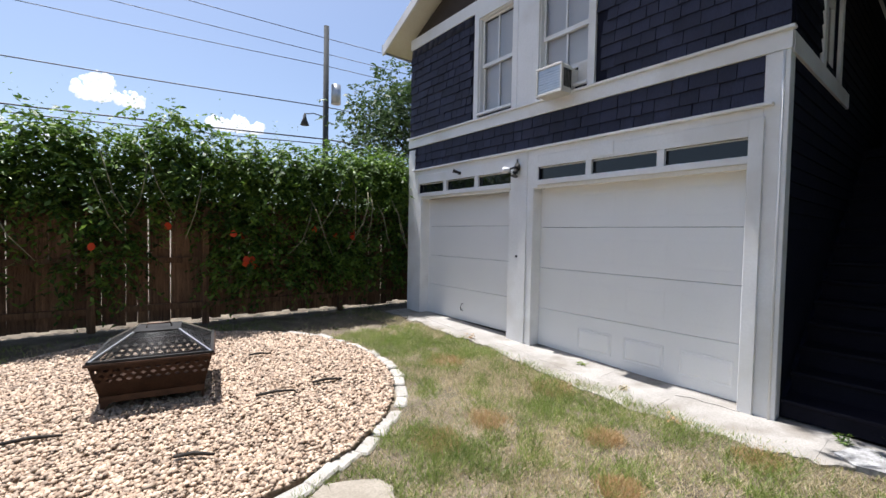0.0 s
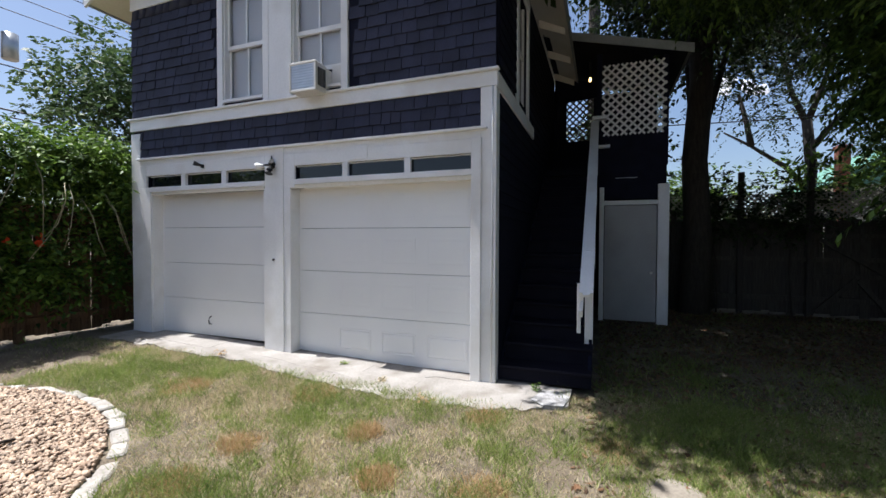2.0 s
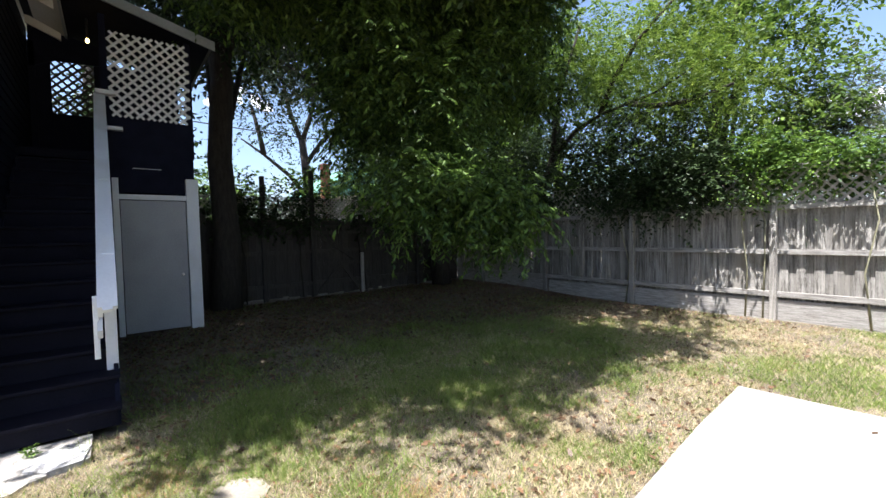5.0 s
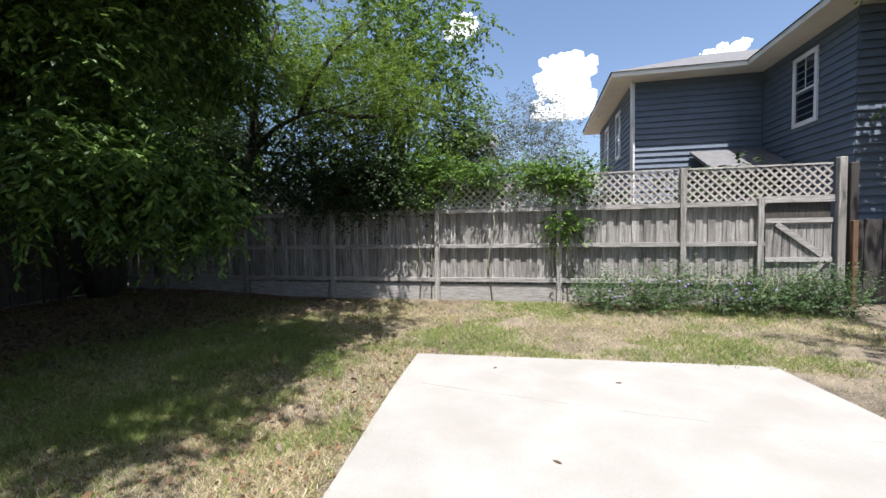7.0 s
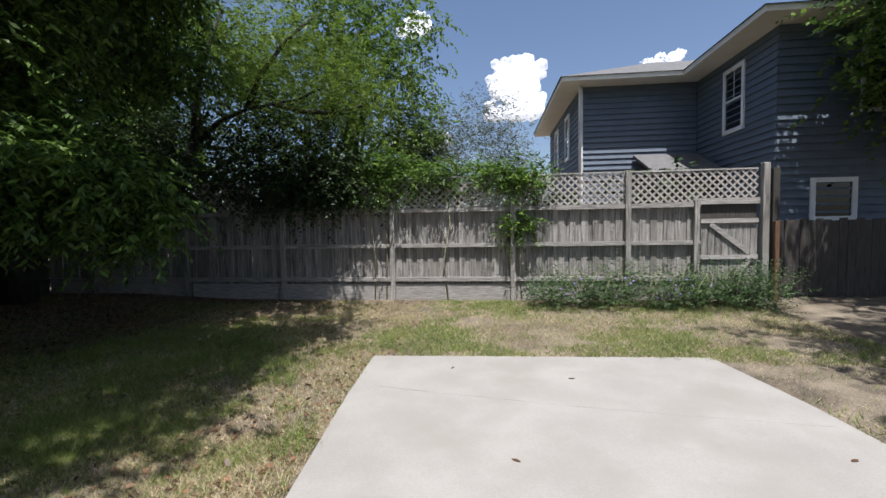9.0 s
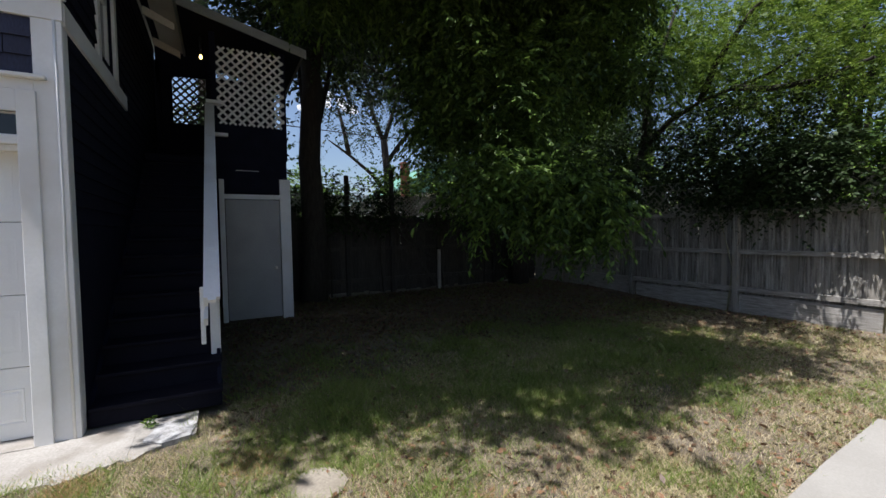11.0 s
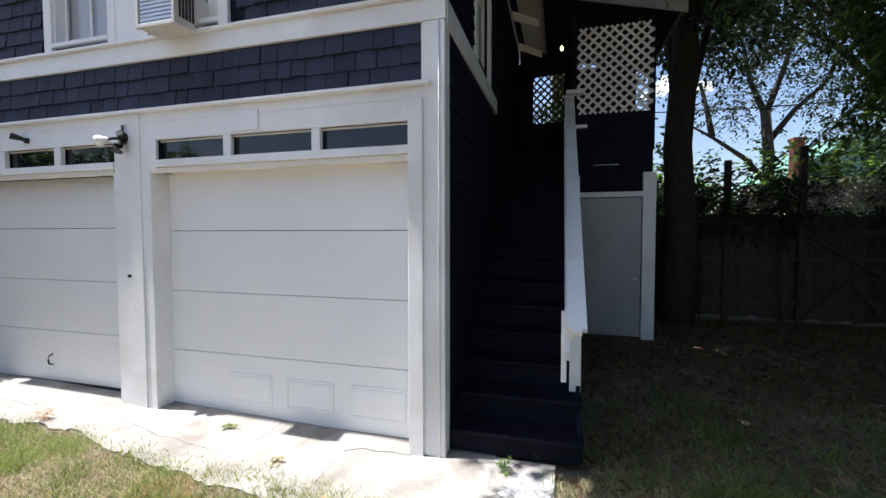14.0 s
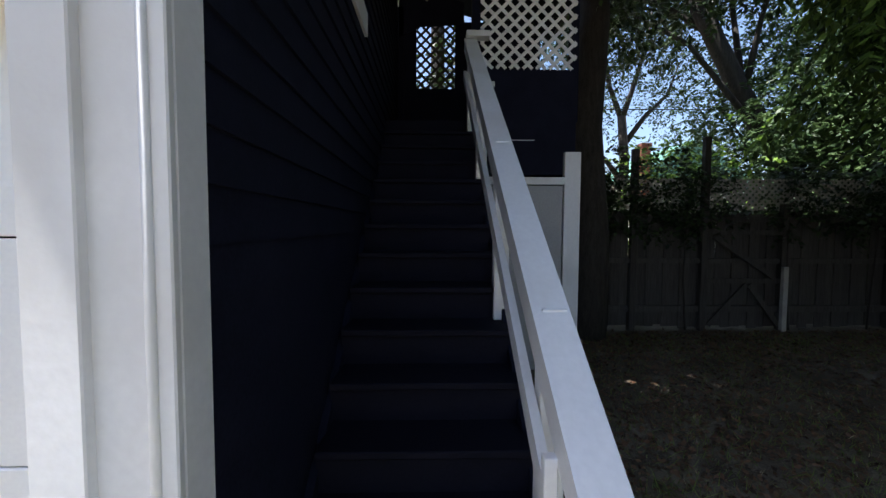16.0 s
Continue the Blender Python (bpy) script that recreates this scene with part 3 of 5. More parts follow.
part("mount", boxes((4.325, 4.352, 5.73, 5.78, 2.47, 2.52), bevel=0.004), BLACK, sp)
part("lamp_head", tube(bmesh.new(), [(4.33, 5.75, 2.50), (4.27, 5.79, 2.52), (4.24, 5.81, 2.53)], [0.015, 0.03, 0.035], 10), BLACK, sp)

# ---- stairs and porch ----
stairs = thing("outdoor_stairs", (6.4, 0.95, -0.05), "steep navy painted wooden stairs along the garage", "stairs")
STEPS, RUN, RISE = 14, 0.272, 0.197
for k in range(STEPS):
    x, z = 4.47 + k * RUN, 0.06 + k * RISE
    # The stairs' deep shade is put into this near-black paint.
    part("tread", boxes((x - 0.03, x + RUN + 0.01, 0.42, 1.40, z - 0.035, z), bevel=0.006), STEPSHADE, stairs)
    part("riser", boxes((x, x + 0.02, 0.45, 1.40, z - RISE + (0.03 if k == 0 else 0), z - 0.035)), STEPSHADE, stairs)
for y in (0.43, 1.39):
    part("stringer", prism(bmesh.new(), [(4.5, -0.12), (4.78, -0.12), (8.3, 2.45), (8.3, 2.72), (4.5, 0.0)], "y", y, y + 0.035), NAVYSHADE, stairs)
SL = 2.77 / 3.86
railing = thing("stair_railing", (5.0, 0.46, 0.2), "white painted sloping timber handrail beside the stairs", "railing")
bm = bmesh.new()
beam(bm, (4.34, 0.482, 0.88), (8.22, 0.482, 0.88 + 3.88 * SL), 0.135, 0.032)
bm.edges.ensure_lookup_table()
lower = [e for e in bm.edges if all(v.co.x < 5.0 for v in e.verts) and abs(e.verts[0].co.y - e.verts[1].co.y) < 1e-4]
bmesh.ops.bevel(bm, geom=lower, offset=0.035, segments=4, affect="EDGES")
part("cap_rail", bm, WHITE, railing)
bm = bmesh.new()
beam(bm, (4.40, 0.53, 0.86), (8.2, 0.53, 0.86 + 3.8 * SL), 0.035, 0.09)
part("side_rail", bm, WHITE, railing)
bm = bmesh.new()
beam(bm, (4.55, 0.54, 0.66), (8.2, 0.54, 0.66 + 3.65 * SL), 0.035, 0.09)
part("lower_rail", bm, WHITE, railing)
for x in (4.98, 6.1, 7.2, 8.15):
    zt = 0.88 + (x - 4.33) * SL
    zb = 0.06 + int((x - 4.47) / RUN) * RISE
    part("post", boxes((x - 0.045, x + 0.045, 0.425, 0.515, zb, zt - 0.01), bevel=0.004), WHITE, railing)
part("short_post", boxes((4.62, 4.66, 0.545, 0.585, 0.44, 0.98), bevel=0.003), WHITE, railing)
part("end_cap", boxes((8.1, 8.24, 0.28, 0.53, 3.66, 3.72), bevel=0.005), WHITE, railing)
part("end_stub", boxes((8.12, 8.22, 0.22, 0.42, 3.14, 3.19), bevel=0.005), WHITE, railing)

porch = thing("porch", (9.2, 0.3, 0.0), "dark raised stair porch with white lattice screens and a shed roof", "porch")
PX = 8.25
# Porch panels share the navy with shade in its colour.
part("landing_floor", boxes((8.27, 10.1, -0.72, 1.42, 2.68, 2.80)), STEPSHADE, porch)
part("front_panel", boxes((PX, 8.29, -0.72, 0.42, 2.2, 3.37), bevel=0.003), NAVYSHADE, porch)
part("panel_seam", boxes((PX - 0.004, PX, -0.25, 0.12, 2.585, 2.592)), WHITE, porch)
part("outer_panel", boxes((8.29, 10.1, -0.72, -0.68, -0.05, 3.37)), NAVYSHADE, porch)
part("back_panel", boxes((10.06, 10.1, -0.68, 1.42, -0.05, 3.3)), NAVYSHADE, porch)
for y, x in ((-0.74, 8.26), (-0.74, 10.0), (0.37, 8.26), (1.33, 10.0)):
    part("roof_post", boxes((x, x + 0.09, y, y + 0.09, 2.8, 4.9)), NAVYSHADE, porch)
bm = prism(bmesh.new(), [(1.42, 5.3), (-1.05, 4.66), (-1.05, 4.74), (1.42, 5.38)], "x", 8.0, 10.5)
shed = part("shed_roof", bm, ROOF, porch)
part("fascia", prism(bmesh.new(), [(1.1, 5.16), (-1.07, 4.6), (-1.07, 4.745), (1.1, 5.3)], "x", 7.965, 7.998), METAL, shed)
part("ceiling_panel", prism(bmesh.new(), [(1.42, 5.28), (-1.0, 4.65), (-1.0, 4.657), (1.42, 5.29)], "x", 8.05, 10.45), NAVYSHADE, shed)


def lattice(u0, u1, z0, z1, at, axis, step, w, thick):
    """Crossed slats cut off at the edges of a screen; axis is the one that the screen faces."""
    bm = bmesh.new()
    for s in (-1, 1):
        c = u0 - (z1 - z0) if s > 0 else u0
        end = u1 if s > 0 else u1 + (z1 - z0)
        while c < end:
            if s > 0:
                a = max(c, u0)
                b = min(c + z1 - z0, u1)
                za, zb = z0 + a - c, z0 + b - c
            else:
                a = max(c - (z1 - z0), u0)
                b = min(c, u1)
                za, zb = z0 + c - a, z0 + c - b
            if b - a > 0.03:
                o = at + s * thick * 0.5
                if axis == "x":
                    beam(bm, (o, a, za), (o, b, zb), w, thick, up=(1, 0, 0))
                else:
                    beam(bm, (a, o, za), (b, o, zb), w, thick, up=(0, 1, 0))
            c += step
    return bm


part("lattice_screen", lattice(-0.70, 0.36, 3.37, 4.66, 8.24, "x", 0.148, 0.036, 0.008), WHITE, porch, "white diagonal lattice screen")
for r in ((-0.72, 0.55, 3.3, 4.72), (1.14, 1.42, 3.3, 4.75), (0.55, 1.14, 3.3, 3.72)):
    part("back_wall", boxes((10.06, 10.1, *r)), NAVYSHADE, porch)
# The back screen's shade comes from its darkened wood colour.
part("lattice_screen", lattice(0.55, 1.14, 3.72, 4.75, 10.09, "x", 0.148, 0.036, 0.008), SHADEDW, porch, "diagonal lattice screen with shade put into its dark colour")
part("hanging_valance", prism(bmesh.new(), [(0.42, 4.98), (1.4, 5.2), (1.4, 4.45), (1.1, 4.62), (0.42, 4.66)], "x", 10.0, 10.03), NAVYSHADE, porch)
lamp = thing("porch_lamp", (9.0, 0.6, 4.7), "small warm porch ceiling bulb, lit", "lamp")
part("socket", tube(bmesh.new(), [(9.0, 0.6, 5.08), (9.0, 0.6, 4.75)], [0.018, 0.018], 8), BLACK, lamp)
part("bulb", tube(bmesh.new(), [(9.0, 0.6, 4.75), (9.0, 0.6, 4.73), (9.0, 0.6, 4.70), (9.0, 0.6, 4.675)], [0.014, 0.024, 0.026, 0.009], 10), glow("warm_bulb", (1.0, 0.7, 0.22), 5), lamp, "glowing warm bulb")

# storage door under the porch
sd = thing("storage_door", (8.2, -0.1, -0.02), "pale grey plank storage door in a white frame under the porch", "door")
part("door_leaf", boxes((8.2, 8.235, -0.57, 0.30, -0.02, 2.08), bevel=0.004), DOORGREY, sd, "flat grey door leaf")
part("head_rail", boxes((8.17, 8.24, -0.58, 0.31, 2.09, 2.17), bevel=0.004), WHITE, sd)
part("jamb", boxes((8.17, 8.26, -0.76, -0.58, -0.06, 2.45), bevel=0.004), WHITE, sd)
part("jamb", boxes((8.17, 8.26, 0.31, 0.39, -0.06, 2.42), bevel=0.004), WHITE, sd)
part("knob", tube(bmesh.new(), [(8.2, -0.48, 0.87), (8.16, -0.48, 0.87), (8.14, -0.48, 0.87), (8.12, -0.48, 0.87)], [0.012, 0.014, 0.028, 0.018], 10), CHROME, sd)

# ---- fences ----
def fence(name, a, b, posts, ztop, zbot, board, gap, material, label, rails, side, rail_mat, kind="", tops=None, stagger=0.0):
    """A board fence from a to b (plan). side: the side of the boards on which rails and posts stand."""
    a, b = Vector((*a, 0)), Vector((*b, 0))
    d = (b - a).normalized()
    out = Vector((-d.y, d.x, 0)) * side
    f = thing(name, (*((a + b) / 2).xy, ground_z(*((a + b) / 2).xy) - 0.02), label, "fence", kind=kind)
    n = int((b - a).length / (board + gap))
    variants = []
    for k in range(4):
        w, h = (board + gap) * (1.04 + 0.03 * k) if stagger else board * (0.97 + 0.015 * k) + (gap if gap < 0.01 else 0), ztop - zbot
        me = mesh_of("board", boxes((-w / 2, w / 2, -0.009, 0.009, 0, h), bevel=0.003), material)
        variants.append(me)
    turn = math.atan2(d.y, d.x)
    for k in range(n):
        p = a + d * (board + gap) * (k + 0.5)
        z = zbot + random.uniform(-0.02, 0.015)
        m = Matrix.Translation((p.x, p.y, z)) @ Matrix.Rotation(turn, 4, "Z") @ Matrix.Translation((0, random.uniform(-0.006, 0.006) - side * stagger * (k % 2), random.uniform(-0.02, 0.02))) @ Matrix.Rotation(random.uniform(-0.008, 0.008), 4, "Y")
        piece("board", variants[random.randrange(4)], m, f)
    for z, w in rails:
        bm = bmesh.new()
        beam(bm, a + out * 0.052 + Vector((0, 0, z)), b + out * 0.052 + Vector((0, 0, z)), 0.075, w)
        part("rail", bm, rail_mat, f)
    for k, u in enumerate(posts):
        p = a + d * u + out * 0.075
        top = tops[k] if tops else ztop + 0.02
        g = float(ground_z(p.x, p.y)) - 0.1
        bm = boxes((-0.05, 0.05, -0.05, 0.05, 0, top - g), bevel=0.008)
        piece("post", mesh_of("post", bm, material), Matrix.Translation((p.x, p.y, g)) @ Matrix.Rotation(turn + random.uniform(-0.03, 0.03), 4, "Z"), f)
    return f


SY = -8.2
south = fence("south_fence", (10.2, SY), (-4.0, SY), [1.2, 3.5, 5.75, 8.15, 10.63, 12.86, 14.12], 1.8, 0.02, 0.1, 0.011, GREYW, "weathered grey wooden board fence with a lattice top", [(1.735, 0.085), (1.01, 0.08), (0.31, 0.085)], -1, GREYWJ, stagger=0.022, tops=[1.85, 1.85, 1.85, 1.92, 1.88, 2.42, 1.83])
part("lattice_top", lattice(-5.05, 6.5, 1.79, 2.38, SY, "y", 0.147, 0.036, 0.008), LATW, south, "weathered diagonal lattice")
part("lattice_rail", boxes((-5.05, 6.5, SY - 0.02, SY + 0.02, 2.39, 2.42)), GREYWJ, south)
for xa, xb in ((-4.0, -2.7), (-2.62, -0.48), (-0.4, 2.0), (2.1, 4.4), (4.5, 6.6), (6.7, 8.9), (9.0, 10.1)):
    part("kick_board", boxes((xa, xb, SY + 0.03, SY + 0.055, -0.14, 0.235 + 0.02 * math.sin(xa * 5)), bevel=0.004), GREYWJ, south)
gate = thing("fence_gate", (-4.55, SY, -0.1), "weathered wooden garden gate with a braced frame", "gate")
gb = mesh_of("board", boxes((-0.06, 0.06, -0.01, 0.01, 0, 1.35), bevel=0.003), GREYW)
for k in range(8):
    piece("board", gb, Matrix.Translation((-4.10 - k * 0.128, SY, 0.0)), gate)
part("upper_panel", boxes((-5.06, -4.02, SY - 0.06, SY - 0.04, 1.3, 1.76)), SHADEDW, gate, "dark boards behind the gate head")
part("top_rail", boxes((-5.05, -4.02, SY + 0.012, SY + 0.05, 1.38, 1.46)), GREYWJ, gate)
part("middle_rail", boxes((-5.05, -4.02, SY + 0.012, SY + 0.05, 0.68, 0.76)), GREYWJ, gate)
for a, b in (((-4.20, 1.36), (-4.90, 0.8)), ((-4.90, 0.66), (-4.50, 0.1))):
    bm = bmesh.new()
    beam(bm, (a[0], SY + 0.03, a[1]), (b[0], SY + 0.03, b[1]), 0.03, 0.09, up=(0, 0, 1))
    part("brace", bm, GREYWJ, gate)
gp = thing("gate_post", (-5.20, SY, -0.1), "tall weathered timber gate post", "post")
part("post", boxes((-5.22, -5.10, SY - 0.02, SY + 0.1, -0.2, 2.5), bevel=0.01), GREYW, gp)
part("side_post", boxes((-5.42, -5.30, SY - 0.05, SY + 0.05, -0.2, 2.4), bevel=0.01), SHADEDW, gp)
part("red_stake", boxes((-5.34, -5.26, SY + 0.12, SY + 0.2, -0.2, 1.4), bevel=0.008), BROWNW, gp, "reddish brown stake")
part("gate_header", boxes((-5.10, -4.00, SY - 0.02, SY + 0.02, 1.74, 1.86)), GREYWJ, gp)
far_fence = fence("dark_fence", (-5.5, -8.6), (-15.0, -8.6), [0.1, 2.4, 4.8, 7.2], 1.42, -0.1, 0.14, 0.004, SHADEDW, "dark low board fence in shade", [(1.3, 0.08), (0.4, 0.08)], 1, SHADEDW)

# Deep shade on the east fence is put into the wood colour.
east = fence("east_fence", (10.2, 2.0), (10.2, SY), [3.1, 4.32, 5.47, 6.78, 8.6], 1.86, 0.0, 0.14, 0.003, SHADEDW, "old board fence with deep shade put into its dark wood, vines above", [(1.75, 0.08), (1.08, 0.08), (0.3, 0.1)], -1, SHADEDW, stagger=0.02, tops=[2.1, 2.85, 3.05, 2.0, 2.0])
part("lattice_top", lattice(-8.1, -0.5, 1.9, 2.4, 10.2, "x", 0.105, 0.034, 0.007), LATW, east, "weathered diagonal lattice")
# Gate rails and braces use the same wood with shade in its colour.
eg = thing("shed_gate", (10.1, -4.1, 0.0), "old wooden gate leaf with crossed braces leaning on the fence", "gate")
for r in ((10.07, 10.1, -4.72, -3.5, 0.72, 0.8), (10.07, 10.1, -4.72, -3.5, 1.5, 1.58)):
    part("rail", boxes(r), SHADEDW, eg)
for a, b in (((-3.55, 0.05), (-4.15, 0.7)), ((-4.7, 0.05), (-4.2, 0.7)), ((-3.6, 1.48), (-4.6, 0.82))):
    bm = bmesh.new()
    beam(bm, (10.06, a[0], a[1]), (10.06, b[0], b[1]), 0.03, 0.08)
    part("brace", bm, SHADEDW, eg)
part("pale_post", boxes((9.98, 10.05, -4.78, -4.70, -0.05, 1.0), bevel=0.006), LATW, eg, "pale split post")

NA, NB = (-8.0, 8.75), (5.4, 8.0)
north = fence("north_fence", NA, NB, [0.6, 3.0, 5.4, 7.55, 9.0, 11.3], 1.95, 0.02, 0.136, 0.006, BROWNW, "brown cedar board fence overgrown with trumpet vine", [(1.75, 0.09), (0.98, 0.09), (0.25, 0.09)], -1, BROWNW)


# ---- vegetation ----
def plant(name, label, category, chunks, group="", kind=""):
    """chunks: rows of part name, verts, faces, material."""
    first = chunks[0][1]
    lo = np.asarray(first).min(0)
    mid = np.asarray(first).mean(0)
    t = thing(name, (float(mid[0]), float(mid[1]), float(lo[2])), label, category, group, kind)
    for pname, v, f, m in chunks:
        hang(new(pname, raw(pname, v, f, m)), t)
    return t


def merge(list_of):
    vs, fs, n = [], [], 0
    for v, f in list_of:
        vs.append(v)
        fs.append(f + n)
        n += len(v)
    return np.concatenate(vs), np.concatenate(fs)


def crown(clusters, per, spread, length, count, leaf, width, droop, outward=0.7, sag=0.25):
    """Sprays round cluster centres."""
    clusters = np.asarray(clusters)
    n = len(clusters) * per
    p = np.repeat(clusters, per, 0) + rng.normal(0, 1, (n, 3)) * spread
    d = unit(unit(p - np.repeat(clusters, per, 0)) * outward + rng.normal(0, 0.5, (n, 3)))
    return sprays(p, d, length * rng.uniform(0.6, 1.3, n), count, leaf, width, droop, sag)


# vine on the brown fence
NV = 460
vx = rng.uniform(-7.5, 4.9, NV)
fy = 8.75 + (vx + 8.0) / 12.6 * -0.7
top = 2.86 + 0.14 * np.sin(vx * 1.9 + 0.6) + 0.12 * np.sin(vx * 4.1) + 0.06 * np.sin(vx * 9.3)
cl = np.stack([vx, fy - rng.uniform(-0.3, 0.42, NV), top - (top - 1.85) * rng.beta(1.1, 1.25, NV)], 1)
low = rng.random(NV) < 0.2
cl[low, 2] = rng.uniform(0.7, 1.9, low.sum())
cl[low, 0] = rng.choice([-2.6, -1.5, -0.4, 1.55, 2.4, 3.3, 4.3], low.sum()) + rng.normal(0, 0.22, low.sum())
cl[low, 1] = 8.75 + (cl[low, 0] + 8.0) / 12.6 * -0.7 - rng.uniform(0.1, 0.25, low.sum())
vine = plant("vine", "dense trumpet vine with orange-red flowers spilling over the fence", "vine", [("foliage", *crown(cl, 26, (0.16, 0.12, 0.13), 0.36, 10, 0.1, 0.046, 0.6), VINE)])
cl = np.stack([rng.uniform(-3.0, 4.5, 40), np.full(40, 8.4), rng.uniform(2.65, 3.0, 40)], 1)
hang(new("tendril", raw("tendril", *crown(cl, 3, 0.05, 0.55, 11, 0.05, 0.02, -0.4), VINE)), vine)
for k in range(16):
    x = random.uniform(-1.5, 4.2)
    y = 8.75 + (x + 8.0) / 12.6 * -0.7 - random.uniform(0.6, 0.75)
    z = random.uniform(1.9, 2.7)
    s = random.uniform(-0.5, 0.5)
    bm = tube(bmesh.new(), [(x, y + 0.1, z), (x + s * 0.2, y - 0.05, z - 0.25), (x + s * 0.5, y - 0.05, z - 0.6), (x + s, y, z - random.uniform(0.8, 1.2))], [0.008, 0.008, 0.007, 0.005], 5)
    part("stem", bm, STEM, vine)
for x, z in ((1.35, 1.42), (1.4, 1.36), (1.55, 0.98), (1.6, 0.92), (1.5, 0.95), (1.63, 0.99), (3.35, 1.45), (3.4, 1.4), (3.0, 1.4), (-0.4, 1.2), (0.4, 1.5), (2.6, 1.5)):
    a = random.uniform(0, math.tau)
    q = Vector((math.cos(a) * 0.6, -0.6, random.uniform(-0.5, 0.3)))
    c = Vector((x, 7.86 - 0.03 * x, z))
    part("flower", tube(bmesh.new(), [c, c + q * 0.04, c + q * 0.075, c + q * 0.085], [0.01, 0.02, 0.042, 0.06], 7), FLOWER, vine)

# vine on the grey fence
vx = np.r_[rng.uniform(-0.95, 2.6, 62), rng.uniform(-0.75, -0.35, 6), rng.uniform(1.7, 2.5, 14)]
cl = np.stack([vx, SY + np.r_[rng.uniform(-0.3, 0.12, 62), rng.uniform(0.05, 0.12, 6), rng.uniform(-0.2, 0.2, 14)], np.r_[rng.uniform(2.1, 2.6, 62), rng.uniform(1.2, 2.1, 6), rng.uniform(2.0, 2.8, 14)]], 1)
gv = plant("vine", "bright green climbing vine over the lattice fence", "vine", [("foliage", *crown(cl, 26, (0.15, 0.08, 0.1), 0.26, 9, 0.075, 0.036, 0.3), VINE)])
cl = np.r_[np.stack([rng.uniform(2.6, 5.6, 45), SY + rng.uniform(-0.2, 0.28, 45), rng.uniform(1.95, 2.65, 45)], 1), np.stack([rng.uniform(2.6, 10.0, 80), SY + rng.uniform(-0.35, 0.3, 80), rng.uniform(1.9, 2.9, 80)], 1), np.stack([rng.uniform(3.5, 9.5, 50), SY - rng.uniform(0.6, 1.5, 50), rng.uniform(2.6, 4.2, 50)], 1)]
plant("shrub", "dark overgrown shrubs leaning over the grey fence", "shrubs", [("foliage", *crown(cl, 30, 0.2, 0.32, 9, 0.09, 0.045, 0.4), OAK)])
for x in (-0.6, -0.45, 0.9, 2.2, 2.45, 4.6):
    part("stem", tube(bmesh.new(), [(x, SY + 0.06, -0.12), (x + random.uniform(-0.1, 0.1), SY + 0.09, 0.7), (x + random.uniform(-0.15, 0.15), SY + 0.1, 1.5), (x + random.uniform(-0.3, 0.3), SY + 0.08, 2.3)], [0.016, 0.013, 0.011, 0.007], 6), STEM, gv)
cl = np.stack([10.2 + rng.uniform(-0.2, 0.25, 60), rng.uniform(-8.0, -0.8, 60), rng.uniform(1.75, 2.55, 60)], 1)
iv_plant = plant("vine", "dark ivy along the top of the shaded fence", "vine", [("foliage", *crown(cl, 30, 0.15, 0.25, 8, 0.09, 0.055, 0.4), OAK)])

for y in (-7.4, -6.2, -4.9, -3.2, -1.9):
    part("stem", tube(bmesh.new(), [(10.08, y, -0.1), (10.07, y + random.uniform(-0.1, 0.1), 0.8), (10.08, y + random.uniform(-0.2, 0.2), 1.9), (10.15, y + random.uniform(-0.3, 0.3), 2.4)], [0.018, 0.015, 0.012, 0.008], 6), BARK, iv_plant)


def tree(name, label, base, top, r, branches, clusters, per, spread, leafargs, material, group=""):
    """A trunk that tapers from base to top, limbs to some of the clusters, and a crown of leafy sprays."""
    base, top = Vector(base), Vector(top)
    t = thing(name, base, label, "tree", group)
    pts = [base.lerp(top, k / 5) + Vector((random.uniform(-1, 1), random.uniform(-1, 1), 0)) * r * 0.5 * (0 < k < 5) for k in range(6)]
    part("trunk", tube(bmesh.new(), pts, [r * 1.25, r, r * 0.92, r * 0.85, r * 0.75, r * 0.6], 12), BARK, t)
    clusters = np.asarray(clusters)
    for k in range(branches):
        c = Vector(clusters[int(len(clusters) * k / branches)])
        s = pts[2 + k % 4]
        mid = s.lerp(c, 0.5) + Vector((0, 0, 0.12 * (c - s).length))
        part("limb", tube(bmesh.new(), [s, s.lerp(mid, 0.6), mid, mid.lerp(c, 0.6), c], [r * 0.34, r * 0.27, r * 0.2, r * 0.13, r * 0.05], 7), BARK, t)
    v, f = crown(clusters, per, spread, *leafargs)
    hang(new("crown", raw("crown", v, f, material)), t)
    return t


# the big tree that shades the yard
def spread(n, x0, x1, y0, y1, z0, z1):
    return np.stack([rng.uniform(x0, x1, n), rng.uniform(y0, y1, n), rng.uniform(z0, z1, n)], 1)


# Edge of the yard's shade on the ground, which shapes the unseen canopy.
EDGE_Y = [-9.0, -8.0, -6.7, -5.0, -3.4, -2.5, -1.6, -1.05, -0.8, -0.5, 0.0, 0.4, 0.8]
EDGE_X = [3.9, 3.3, 2.35, 2.5, 2.4, 2.2, 2.1, 2.4, 2.9, 3.4, 3.9, 4.5, 5.2]
SLANT = Vector((TO_SUN.x / TO_SUN.z, TO_SUN.y / TO_SUN.z))


def foot(p):
    """Where the shade of each point falls on the ground."""
    return p[:, :2] - p[:, 2:3] * np.array(SLANT)


# Leaves a gap in the crown so that sun reaches the low bough.
def lit_bough(p, r):
    return np.hypot(foot(p)[:, 0] - 5.25, foot(p)[:, 1] + 4.4) > r


mass = spread(165, 5.2, 9.6, -7.2, -2.9, 3.0, 7.2)
